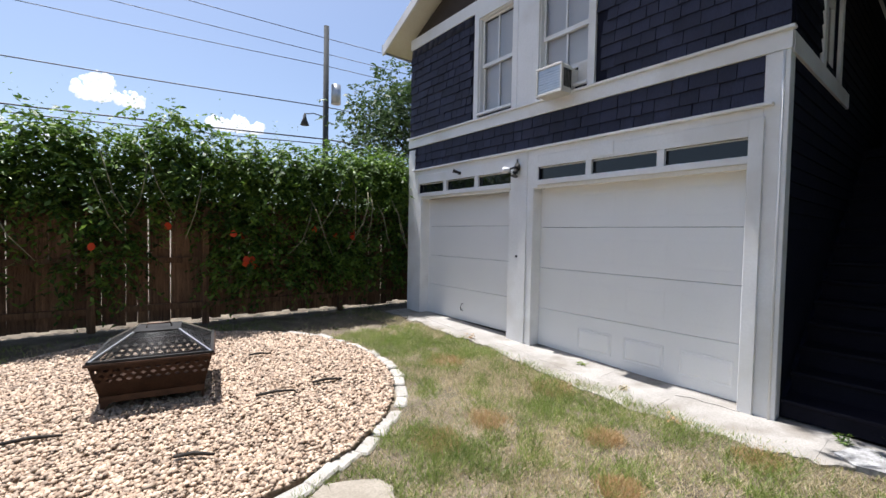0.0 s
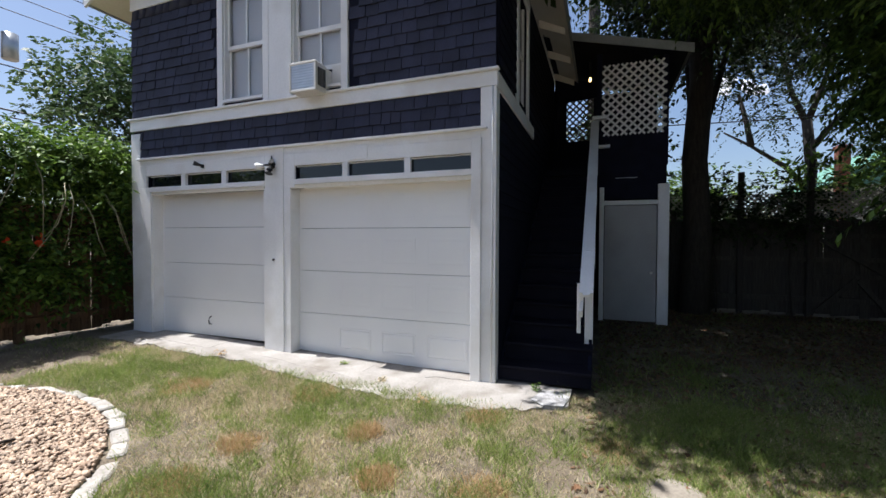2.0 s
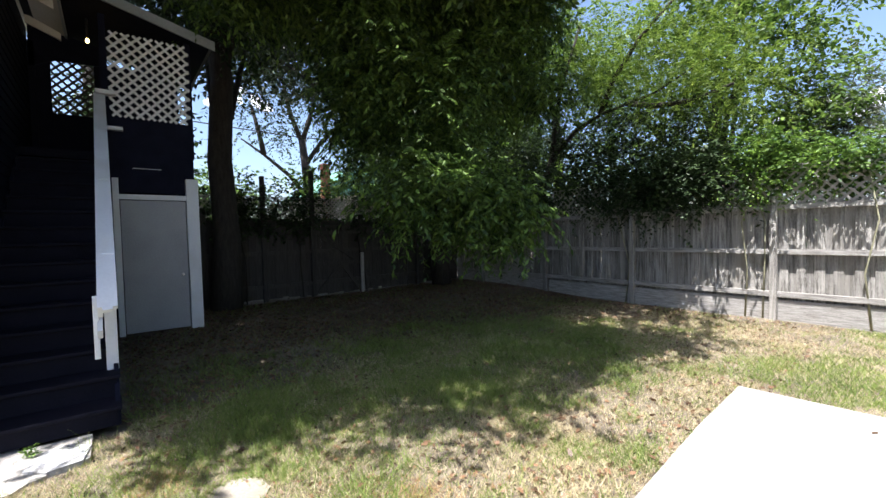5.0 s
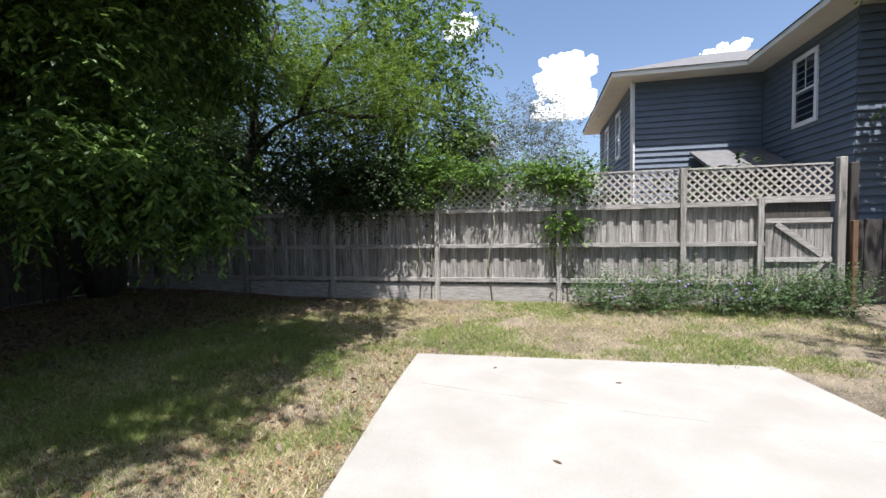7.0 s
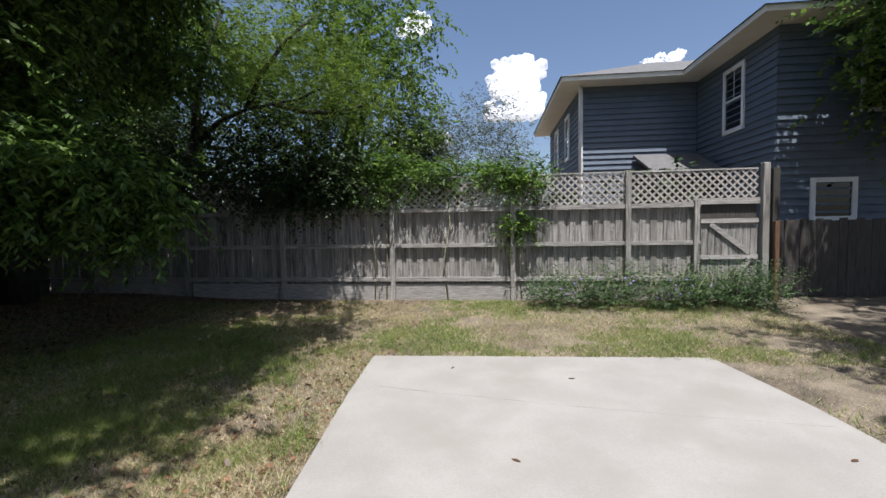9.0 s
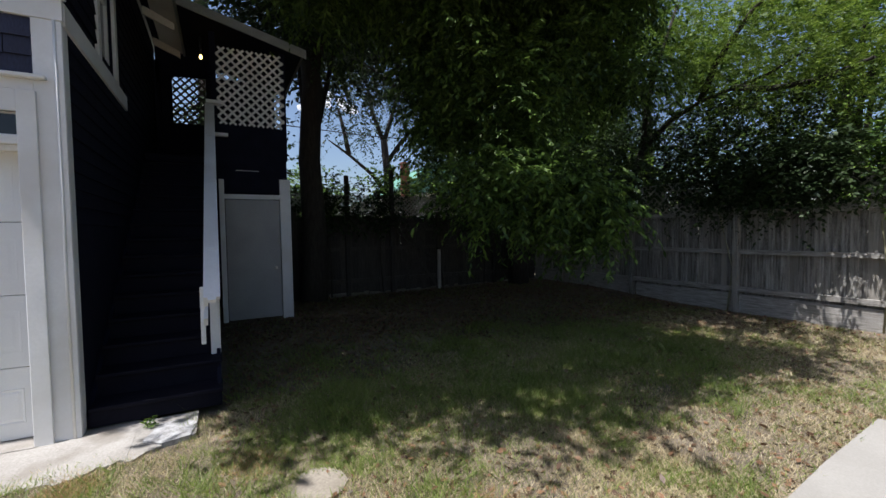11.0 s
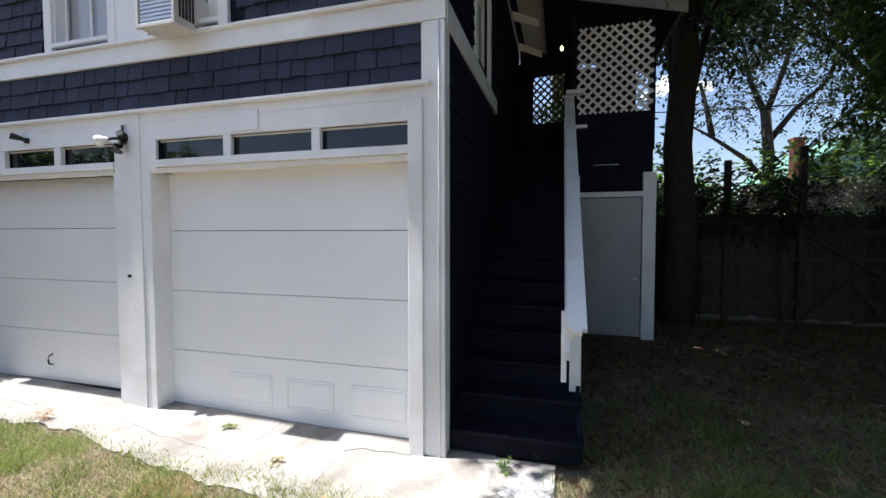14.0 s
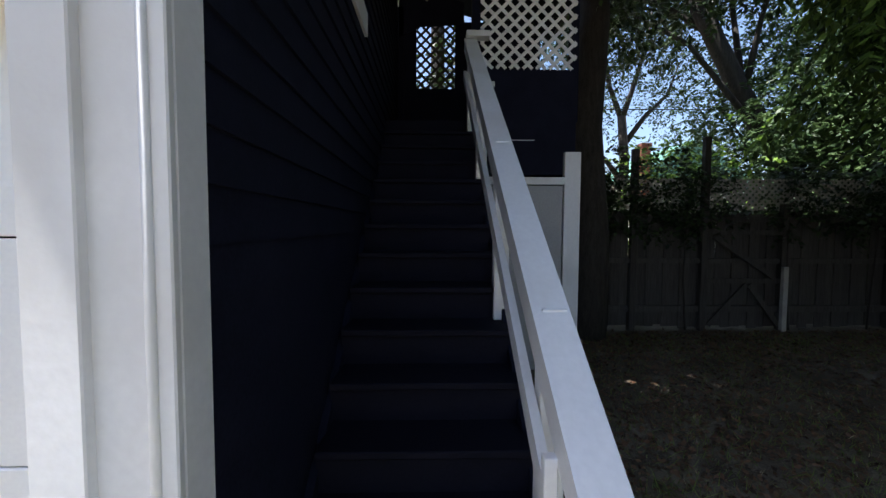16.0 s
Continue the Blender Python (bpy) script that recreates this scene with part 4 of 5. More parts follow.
mass = mass[(mass[:, 2] > 3.6 + 0.3 * np.abs(mass[:, 0] - 7.4)) & ((mass[:, 1] < 0.2 - 0.53 * mass[:, 0]) | (mass[:, 2] > 1.9 + 0.44 * mass[:, 0]))]
mass = mass[lit_bough(mass, 1.0)]
flank = np.stack([rng.uniform(6.4, 7.4, 24), rng.uniform(-4.1, -2.9, 24), rng.uniform(2.9, 5.0, 24)], 1)
upper = spread(40, 6.6, 9.8, -2.9, -0.9, 5.2, 7.6)
upper = upper[upper[:, 2] > 1.7 + 0.44 * upper[:, 0]]
fence_shade = spread(36, 5.3, 9.8, -7.7, -5.6, 4.4, 7.6)
u = rng.uniform(-0.8, 0.8, 16)
bough = np.stack([5.1 - 0.63 * u + rng.normal(0, 0.12, 16), -3.75 - 0.77 * u + rng.normal(0, 0.12, 16), 2.1 - 0.35 * np.abs(u) + rng.uniform(-0.25, 0.3, 16)], 1)
bough = np.r_[bough, np.stack([rng.uniform(5.2, 6.2, 10), rng.uniform(-4.6, -3.4, 10), rng.uniform(2.7, 4.2, 10)], 1)]
shade_tree = tree("shade_tree", "large feathery-leaved tree hanging over the yard", (9.5, -7.0, -0.15), (8.6, -5.7, 5.6), 0.24, 9, np.r_[mass, flank, upper, fence_shade, bough], 54, (0.24, 0.24, 0.2), (0.44, 16, 0.125, 0.042, 0.55, 0.8, 0.5), HANG)
# the upper crown, unseen: added above the view to cast the yard's shade
g = np.stack(np.meshgrid(np.arange(1.9, 10.1, 0.5), np.arange(-9.0, 0.9, 0.5)), -1).reshape(-1, 2)
g = g + rng.uniform(-0.22, 0.22, g.shape)
g = g[(g[:, 0] > np.interp(g[:, 1], EDGE_Y, EDGE_X) + 0.3) & (rng.random(len(g)) > np.where(g[:, 0] < 4.6, 0.38, 0.06))]
near = g + 7.0 * np.array(SLANT)
hz = np.maximum(6.0, 1.9 + 0.62 * np.hypot(near[:, 0], near[:, 1] - 0.4)) + rng.uniform(0, 1.5, len(g))
unseen_crown = np.concatenate([g + hz[:, None] * np.array(SLANT), hz[:, None]], 1)
unseen_crown = unseen_crown[lit_bough(unseen_crown, 1.0)]
hang(new("crown", raw("crown", *crown(unseen_crown, 44, (0.3, 0.3, 0.25), 0.5, 10, 0.2, 0.085, 0.5, 0.5, 0.5), HANG)), shade_tree)


def simple_tree(name, label, x, y, h, r, radii, n, per, leafargs, material, spread=0.5, zc=None, lean=(0, 0)):
    zc = zc or h * 0.68
    cl = blob(n, (x + lean[0], y + lean[1], zc), radii, 0.35)[0]
    return tree(name, label, (x, y, -0.15), (x + lean[0], y + lean[1], zc), r, 7, cl, per, spread, leafargs, material)


oak_cl = blob(100, (10.9, -2.0, 8.2), (3.2, 2.5, 2.9), 0.35)[0]
tree("oak_tree", "tall dark oak between the porch and the back fence", (9.75, -1.42, -0.15), (9.95, -1.5, 8.0), 0.26, 7, oak_cl[np.argsort(-oak_cl[:, 2])], 44, 0.42, (0.5, 11, 0.14, 0.065, 0.4), OAK)
lt = blob(62, (17.0, -6.6, 9.6), (3.4, 3.4, 2.2), 0.3)[0]
tree("leaning_tree", "leaning dark-barked tree beyond the back fence", (15.8, -11.8, -0.15), (16.3, -6.5, 9.3), 0.34, 6, lt, 30, 0.5, (0.5, 9, 0.2, 0.1, 0.3), OAK)
st = thing("slender_tree", (25.2, -9.0, -0.15), "slender forking tree far beyond the back fence", "tree")
part("trunk", tube(bmesh.new(), [(25.21, -9.03, -0.30), (25.17, -8.97, 2.17), (25.21, -9.07, 5.04), (25.11, -8.82, 7.29)], [0.34, 0.28, 0.25, 0.21], 10), BARK, st)
for pts in (((25.21, -9.03, 3.81), (25.01, -8.01, 5.04), (25.01, -6.57, 6.16), (24.80, -5.34, 6.88)), ((25.11, -8.82, 7.09), (25.01, -9.34, 8.73), (24.80, -9.85, 10.78), (24.60, -10.05, 12.83)), ((25.11, -8.82, 7.09), (25.21, -8.21, 8.73), (25.21, -7.80, 10.78), (25.01, -7.18, 12.83)), ((25.21, -9.03, 5.86), (25.21, -10.05, 7.29), (25.01, -11.08, 8.32), (25.01, -11.69, 9.96)), ((25.01, -6.57, 6.16), (25.01, -6.36, 7.29), (24.80, -5.95, 8.73))):
    part("limb", tube(bmesh.new(), pts, [0.16 - 0.04 * k for k in range(len(pts))], 7), BARK, st)
sc = np.r_[spread(14, 24.2, 26.0, -11.9, -6.0, 7.4, 9.2), spread(34, 23.6, 26.4, -12.3, -5.4, 9.2, 13.5)]
hang(new("crown", raw("crown", *crown(sc, 24, 0.6, 0.8, 10, 0.2, 0.09, 0.35), OAK)), st)
for x, y, h, rr in ((17.5, -11.0, 10, 3.4), (13.5, -12.0, 9, 3.4), (9.5, -12.6, 10.5, 3.4), (4.7, -13.8, 11.5, 3.0), (13.0, -9.6, 7.0, 2.4)):
    simple_tree("yard_tree", "leafy green tree behind the fences", x, y, h, 0.22, (rr, rr * 0.8, h * 0.44), 95, 34, (0.6, 11, 0.17, 0.08, 0.4), LIME if y < -12.3 else SHRUB, 0.45, h * 0.5)
simple_tree("grey_tree", "sparse grey-leaved tree behind the lattice fence", 1.2, -14.5, 6, 0.1, (2.6, 1.5, 2.1), 90, 40, (0.55, 10, 0.11, 0.036, 0.05), GREYL, 0.35, 3.6)
# a feathery tree whose limb arches over the grey fence
mt = thing("mimosa_tree", (7.9, -9.2, -0.15), "fine-leaved mimosa arching over the grey fence", "tree")
part("trunk", tube(bmesh.new(), [(7.9, -9.2, -0.2), (7.75, -9.15, 1.4), (7.4, -9.0, 2.7), (7.0, -8.9, 3.4)], [0.15, 0.12, 0.1, 0.085], 10), BARK, mt)
for pts in (((7.0, -8.9, 3.4), (6.3, -8.9, 3.95), (5.6, -8.9, 4.2), (4.3, -8.85, 4.35), (3.2, -8.7, 4.7)), ((5.6, -8.9, 4.2), (5.2, -8.8, 4.9), (4.6, -8.8, 5.6), (3.8, -8.7, 6.1)), ((7.0, -8.9, 3.4), (6.9, -8.9, 4.4), (6.5, -8.8, 5.4), (6.0, -8.7, 6.4)), ((4.9, -8.87, 4.28), (4.2, -8.6, 4.0), (3.4, -8.5, 3.9), (2.7, -8.4, 4.0))):
    part("limb", tube(bmesh.new(), pts, [0.075 - 0.016 * k for k in range(len(pts))], 7), BARK, mt)
mc = np.r_[spread(46, 2.5, 6.4, -9.3, -8.3, 4.3, 6.6), spread(14, 2.3, 4.6, -8.9, -8.1, 3.7, 4.6)]
mc = mc[mc[:, 2] < 4.4 + 0.8 * (mc[:, 0] - 2.0)]
hang(new("crown", raw("crown", *crown(mc, 40, 0.34, 0.5, 20, 0.075, 0.02, 0.35, 0.9, 0.1), MIMOSA)), mt)
# The first clusters are unseen, added to shade the low dark fence.
cam_cl = np.r_[spread(44, -13.0, -5.7, -7.6, -5.3, 6.7, 8.5), spread(40, -13.5, -7.9, -10.6, -8.8, 5.4, 9.0), spread(46, -12.6, -8.3, -10.4, -9.2, 3.9, 5.6), blob(90, (-9.5, -7.0, 6.2), (3.4, 3.4, 2.6), 0.35)[0]]
cam_cl = cam_cl[(foot(cam_cl)[:, 0] < -6.2) | (foot(cam_cl)[:, 1] > -5.7)]
# More unseen clusters above the view, added to shade the side yard.
g = np.stack(np.meshgrid(np.arange(-9.5, -4.3, 0.5), np.arange(-5.6, -2.6, 0.5)), -1).reshape(-1, 2)
g = g + rng.uniform(-0.2, 0.2, g.shape)
hz = rng.uniform(6.4, 8.2, len(g))
cam_cl = np.r_[cam_cl, np.concatenate([g + hz[:, None] * np.array(SLANT), hz[:, None]], 1)]
tree("camphor_tree", "dense round-leaved tree over the side yard", (-11.5, -6.6, -0.15), (-9.8, -6.4, 6.0), 0.25, 9, cam_cl, 29, 0.42, (0.5, 10, 0.16, 0.09, 0.35), LIME)
cl = spread(40, 11.6, 14.0, -0.6, 3.5, 1.5, 5.6)
plant("hedge", "dark evergreen shrubs behind the porch", "shrubs", [("foliage", *crown(cl, 40, 0.4, 0.5, 9, 0.17, 0.09, 0.3), OAK)])
cl = spread(75, -4.5, 10.0, -10.3, -9.5, 0.2, 2.2)
plant("hedge", "dark undergrowth behind the grey fence", "shrubs", [("foliage", *crown(cl, 34, 0.28, 0.4, 9, 0.14, 0.08, 0.3), OAK)])
simple_tree("live_oak", "dense live oak behind the garage", 10.6, 15.0, 11, 0.3, (4.2, 3.2, 3.3), 110, 36, (0.5, 10, 0.19, 0.095, 0.3), SHRUB, 0.5, 4.9)
cl = np.stack([rng.uniform(12, 22, 60), rng.uniform(-6, -1, 60), rng.uniform(0.5, 3.4, 60)], 1)
plant("hedge", "sunlit shrubs beyond the back fence", "shrubs", [("foliage", *crown(cl, 36, 0.4, 0.5, 9, 0.17, 0.09, 0.3), VINE)])
cl = np.stack([rng.uniform(-4.9, -0.7, 90), rng.uniform(-7.95, -7.1, 90), rng.uniform(-0.05, 0.38, 90)], 1)
ls = plant("shrub", "low leafy flowering shrub along the fence", "shrub", [("foliage", *crown(cl, 30, (0.13, 0.13, 0.1), 0.25, 8, 0.055, 0.024, -0.3), SHRUB)])
for k in range(26):
    x, y = random.uniform(-4.7, -0.9), random.uniform(-7.8, -7.3)
    part("stem", tube(bmesh.new(), [(x, y, -0.2), (x + random.uniform(-0.06, 0.06), y + 0.05, 0.15), (x + random.uniform(-0.2, 0.2), y + random.uniform(0, 0.2), 0.5)], [0.008, 0.007, 0.004], 5), STEM, ls)
for k in range(22):
    c = Vector((random.uniform(-3.9, -1.0), random.uniform(-7.25, -7.05), random.uniform(0.05, 0.45)))
    part("flower", tube(bmesh.new(), [c, c + Vector((0, 0.02, 0.02)), c + Vector((0, 0.03, 0.03))], [0.004, 0.012, 0.017], 6), LILAC, ls, "small mauve flower")

palm = thing("palm_tree", (18.0, 0.7, -0.15), "tall slim palm far behind the porch", "tree")
part("trunk", tube(bmesh.new(), [(18.0, 0.7, -0.2), (18.05, 0.7, 5.0), (18.0, 0.72, 10.0), (17.9, 0.75, 14.0)], [0.3, 0.24, 0.22, 0.2], 10), BARK, palm)
fd = unit(rng.normal(0, 1, (26, 3)) * [1, 1, 0.3] + [0, 0, 0.25])
hang(new("crown", raw("crown", *sprays(np.repeat([[17.9, 0.75, 14.0]], 26, 0), fd, 2.2, 40, 0.5, 0.05, 0.6), OAK)), palm)

# ---- fire pit and gravel bed ----
BED = [(2.1 * math.cos(a) + 0.22, 2.17 * math.sin(a) + 5.12) for a in [k * math.tau / 72 for k in range(72)]]


def in_bed(x, y, grow=0.0):
    return ((x - 0.22) / (2.1 + grow)) ** 2 + ((y - 5.12) / (2.17 + grow)) ** 2 < 1


bm = bmesh.new()
vs = [bm.verts.new((x, y, float(ground_z(x, y)) + 0.03)) for x, y in BED]
lo = [bm.verts.new((x, y, -0.3)) for x, y in BED]
bm.faces.new(vs)
for k in range(72):
    bm.faces.new((lo[k], lo[(k + 1) % 72], vs[(k + 1) % 72], vs[k]))
solo("gravel_bed", bm, PEBBED, "bed of tan river pebbles under the fire pit", "gravel", kind="structure")
iv = np.array([(1, 0, 0), (-1, 0, 0), (0, 1, 0), (0, -1, 0), (0.15, 0.1, 1), (0, 0, -1.0)])
itri = np.array([(0, 2, 4), (2, 1, 4), (1, 3, 4), (3, 0, 4), (2, 0, 5), (1, 2, 5), (3, 1, 5), (0, 3, 5)])
N = 48000
pxy = np.stack([rng.uniform(-1.95, 2.4, N), rng.uniform(2.9, 7.35, N)], 1)
pxy = pxy[in_bed(pxy[:, 0], pxy[:, 1], 0.0)]
n = len(pxy)
size = rng.uniform(0.012, 0.029, (n, 1, 1)) * rng.uniform([[0.85, 0.75, 0.5]], [[1.4, 1.2, 0.9]], (n, 3))[:, None, :]
ang = rng.uniform(0, math.tau, n)
ca, sa = np.cos(ang), np.sin(ang)
pv = iv[None] * size * rng.uniform(0.8, 1.2, (n, 6, 1))
pv = np.stack([pv[..., 0] * ca[:, None] - pv[..., 1] * sa[:, None], pv[..., 0] * sa[:, None] + pv[..., 1] * ca[:, None], pv[..., 2]], -1)
pv += np.concatenate([pxy, ground_z(pxy[:, 0], pxy[:, 1])[:, None] + 0.03 + rng.uniform(0, 0.016, (n, 1))], 1)[:, None, :]
pf = (itri[None] + (np.arange(n) * 6)[:, None, None]).reshape(-1, 3)
tagged(new("pebbles", raw("pebbles", pv.reshape(-1, 3), pf, PEB)), "loose tan and white river pebbles", "pebbles", kind="stuff")
border = thing("stone_edging", (2.3, 5.0, -0.1), "pale edging stones round the pebble bed", "edging")
em = [mesh_of("stone", boxes((-0.062 - 0.03 * (w % 0.04) / 0.04, 0.055, -w, w, -0.06, 0.022), bevel=0.014), EDGE) for w in (0.116, 0.126, 0.134, 0.121)]
for k in range(54):
    a = k * math.tau / 54
    x, y = 2.17 * math.cos(a) + 0.22, 2.24 * math.sin(a) + 5.12
    tx, ty = -2.17 * math.sin(a), 2.24 * math.cos(a)
    piece("stone", em[random.randrange(4)], Matrix.Translation((x + random.uniform(-0.025, 0.025), y + random.uniform(-0.025, 0.025), float(ground_z(x, y)) + random.uniform(-0.005, 0.018))) @ Matrix.Rotation(math.atan2(ty, tx) - math.pi / 2 + random.uniform(-0.16, 0.16), 4, "Z") @ Matrix.Rotation(random.uniform(-0.1, 0.1), 4, "X"), border)

PIT = Vector((0.12, 5.12, -0.06))
pit = thing("fire_pit", PIT, "square bronze steel fire pit with a mesh spark screen lid", "fire pit")
R0, R1, H0, H1 = 0.38, 0.44, 0.13, 0.40
turnp = Matrix.Translation(PIT) @ Matrix.Rotation(radians(-10), 4, "Z")


def pit_part(name, bm, m, label=""):
    bm.transform(turnp)
    return part(name, bm, m, pit, label)


for k in range(4):
    q = Matrix.Rotation(k * math.pi / 2, 4, "Z")
    bm = bmesh.new()
    # one flared side with a row of diamond cut-outs between its top and bottom bands
    for z0, z1 in ((0.0, 0.42), (0.9, 1.0)):
        a0, a1 = R0 + (R1 - R0) * z0, R0 + (R1 - R0) * z1
        h0, h1 = H0 + (H1 - H0) * z0, H0 + (H1 - H0) * z1
        v = [bm.verts.new(p) for p in ((-a0, -a0, h0), (a0, -a0, h0), (a1, -a1, h1), (-a1, -a1, h1))]
        bm.faces.new(v)
    # cells with a diamond hole each
    for row in range(3):
        z0, z1 = 0.42 + row * 0.16, 0.58 + row * 0.16
        shift = 0.5 * (row % 2)
        for c in range(-1, 12):
            u0, u1 = max((c + shift) / 12 * 2 - 1, -1), min((c + 1 + shift) / 12 * 2 - 1, 1)
            if u1 - u0 < 0.02:
                continue
            um, zm, ku, kz = (u0 + u1) / 2, (z0 + z1) / 2, (u1 - u0) * 0.34, (z1 - z0) * 0.36

            def at(u, z):
                a = R0 + (R1 - R0) * z
                return bm.verts.new((u * a, -a, H0 + (H1 - H0) * z))
            o = [at(u0, z0), at(u1, z0), at(u1, z1), at(u0, z1)]
            if u1 - u0 < 0.12:
                bm.faces.new(o)
                continue
            d = [at(um, zm - kz), at(um + ku, zm), at(um, zm + kz), at(um - ku, zm)]
            bm.faces.new((o[0], o[1], d[0]))
            bm.faces.new((o[1], d[1], d[0]))
            bm.faces.new((o[1], o[2], d[1]))
            bm.faces.new((o[2], d[2], d[1]))
            bm.faces.new((o[2], o[3], d[2]))
            bm.faces.new((o[3], d[3], d[2]))
            bm.faces.new((o[3], o[0], d[3]))
            bm.faces.new((o[0], d[0], d[3]))
    bmesh.ops.solidify(bm, geom=bm.faces, thickness=0.004)
    bm.transform(q)
    pit_part("side", bm, RUST)
    bm = bmesh.new()
    beam(bm, (-R1 - 0.02, -R1, H1 + 0.01), (R1 + 0.02, -R1, H1 + 0.01), 0.05, 0.02)
    bm.transform(q)
    pit_part("rim", bm, RUST)
    bm = bmesh.new()
    beam(bm, (-R1 * 0.98, -R1 * 0.98, H1 + 0.03), (-0.17, -0.17, 0.60), 0.018, 0.018)
    bm.transform(q)
    pit_part("lid_bar", bm, CHROME)
    bm = bmesh.new()
    beam(bm, (-R1, -R1, H1 + 0.03), (R1, -R1, H1 + 0.03), 0.02, 0.02)
    beam(bm, (-0.17, -0.17, 0.60), (0.17, -0.17, 0.60), 0.014, 0.014)
    bm.transform(q)
    pit_part("lid_frame", bm, MESHM)
    bm = bmesh.new()
    for j in range(34):
        u = (j + 0.5) / 34
        z = H1 + 0.03 + u * (0.57 - H1)
        a = R1 + (0.17 - R1) * u
        beam(bm, (-a, -a, z), (a, -a, z), 0.0022, 0.0022)
    for j in range(40):
        u = (j + 0.5) / 40 * 2 - 1
        beam(bm, (u * R1, -R1, H1 + 0.03), (u * 0.17, -0.17, 0.60), 0.0022, 0.0022)
    bm.transform(q)
    pit_part("spark_screen", bm, MESHM)
    bm = bmesh.new()
    prism(bm, [(-R0 * 0.98, 0.0), (-R0 * 0.98, 0.14), (-0.2, 0.14)], "y", -R0 * 0.98, -R0 * 0.98 + 0.02)
    bm.transform(q)
    pit_part("leg", bm, RUST)
    bm = boxes((-R0, R0, -R0, -R0 + 0.012, 0.07, 0.125))
    bm.transform(q)
    pit_part("skirt", bm, RUST)
pit_part("lid_top", boxes((-0.17, 0.17, -0.17, 0.17, 0.598, 0.604)), MESHM)
pit_part("bowl", boxes((-R0, R0, -R0, R0, H0, H0 + 0.01)), RUST)
pit_part("lid_handle", tube(bmesh.new(), [(-0.1, 0, 0.60), (-0.09, 0, 0.64), (0.09, 0, 0.64), (0.1, 0, 0.60)], [0.009] * 4, 6), RUST)
for k, (x, y, a, l) in enumerate(((1.48, 4.4, -0.22, 0.3), (0.96, 4.36, -0.2, 0.34), (1.15, 5.6, -0.3, 0.25), (-0.69, 4.44, -0.21, 0.36), (0.2, 3.6, -0.5, 0.25))):
    z = float(ground_z(x, y)) + 0.075
    dx, dy = math.cos(a) * l / 2, math.sin(a) * l / 2
    solo("stick", tube(bmesh.new(), [(x - dx, y - dy, z), (x, y + 0.02, z + 0.008), (x + dx, y + dy, z)], [0.012, 0.015, 0.009], 6), BARK, "dark fallen palm stick on the pebbles", "stick", "fallen sticks")

# second pebble bed with a brown gate post
bed2 = thing("stone_edging", (-2.95, -1.5, -0.15), "pale edging stones along a second pebble bed", "edging")
for k in range(14):
    piece("stone", em[k % 4], Matrix.Translation((-2.95 - 0.02 * math.sin(k), -2.85 + k * 0.27, -0.15)) @ Matrix.Rotation(random.uniform(-0.08, 0.08), 4, "Z"), bed2)
for k in range(6):
    piece("stone", em[k % 4], Matrix.Translation((-3.1 - k * 0.27, -2.98, -0.15)) @ Matrix.Rotation(math.pi / 2 + random.uniform(-0.08, 0.08), 4, "Z"), bed2)
n2 = 9000
q = np.concatenate([rng.uniform([-5.2, -2.9], [-3.02, 0.6], (n2, 2)), np.zeros((n2, 1))], 1)
q[:, 2] = ground_z(q[:, 0], q[:, 1]) + 0.012
v2 = iv[None] * rng.uniform(0.014, 0.032, (n2, 1, 1)) * np.array([1.1, 0.9, 0.6]) * rng.uniform(0.8, 1.2, (n2, 6, 1)) + q[:, None, :]
tagged(new("pebbles", raw("pebbles", v2.reshape(-1, 3), (itri[None] + (np.arange(n2) * 6)[:, None, None]).reshape(-1, 3), PEB)), "loose tan pebbles beside the brown posts", "pebbles", kind="stuff")
bp = thing("brown_post", (-3.36, -2.6, -0.2), "thick reddish-brown timber post", "post")
part("post", boxes((-3.42, -3.29, -2.62, -2.49, -0.2, 1.45), bevel=0.01), BROWNW, bp)
pk = thing("picket", (-3.4, -2.82, -0.2), "short pointed brown picket board", "picket")
part("board", prism(bmesh.new(), [(-2.86, -0.2), (-2.75, -0.2), (-2.73, 0.74), (-2.79, 0.86), (-2.85, 0.74)], "x", -3.42, -3.39), BROWNW, pk)

# ---- apron in front of the doors ----
apron = thing("concrete_apron", (4.1, 4.2, -0.1), "cracked old concrete apron before the garage doors", "apron", kind="structure")
def apron_z(x, y):
    return -0.125 + 0.115 * float(ss(1.2, 7.0, y)) + (x - 4.4) * 0.02


cuts = [7.35, 6.3, 5.35, 4.55, 3.75, 2.95, 2.2, 1.55, 1.05, 0.62]
front = [3.86, 3.84, 3.8, 3.84, 3.7, 3.6, 3.56, 3.66, 3.78, 4.0]
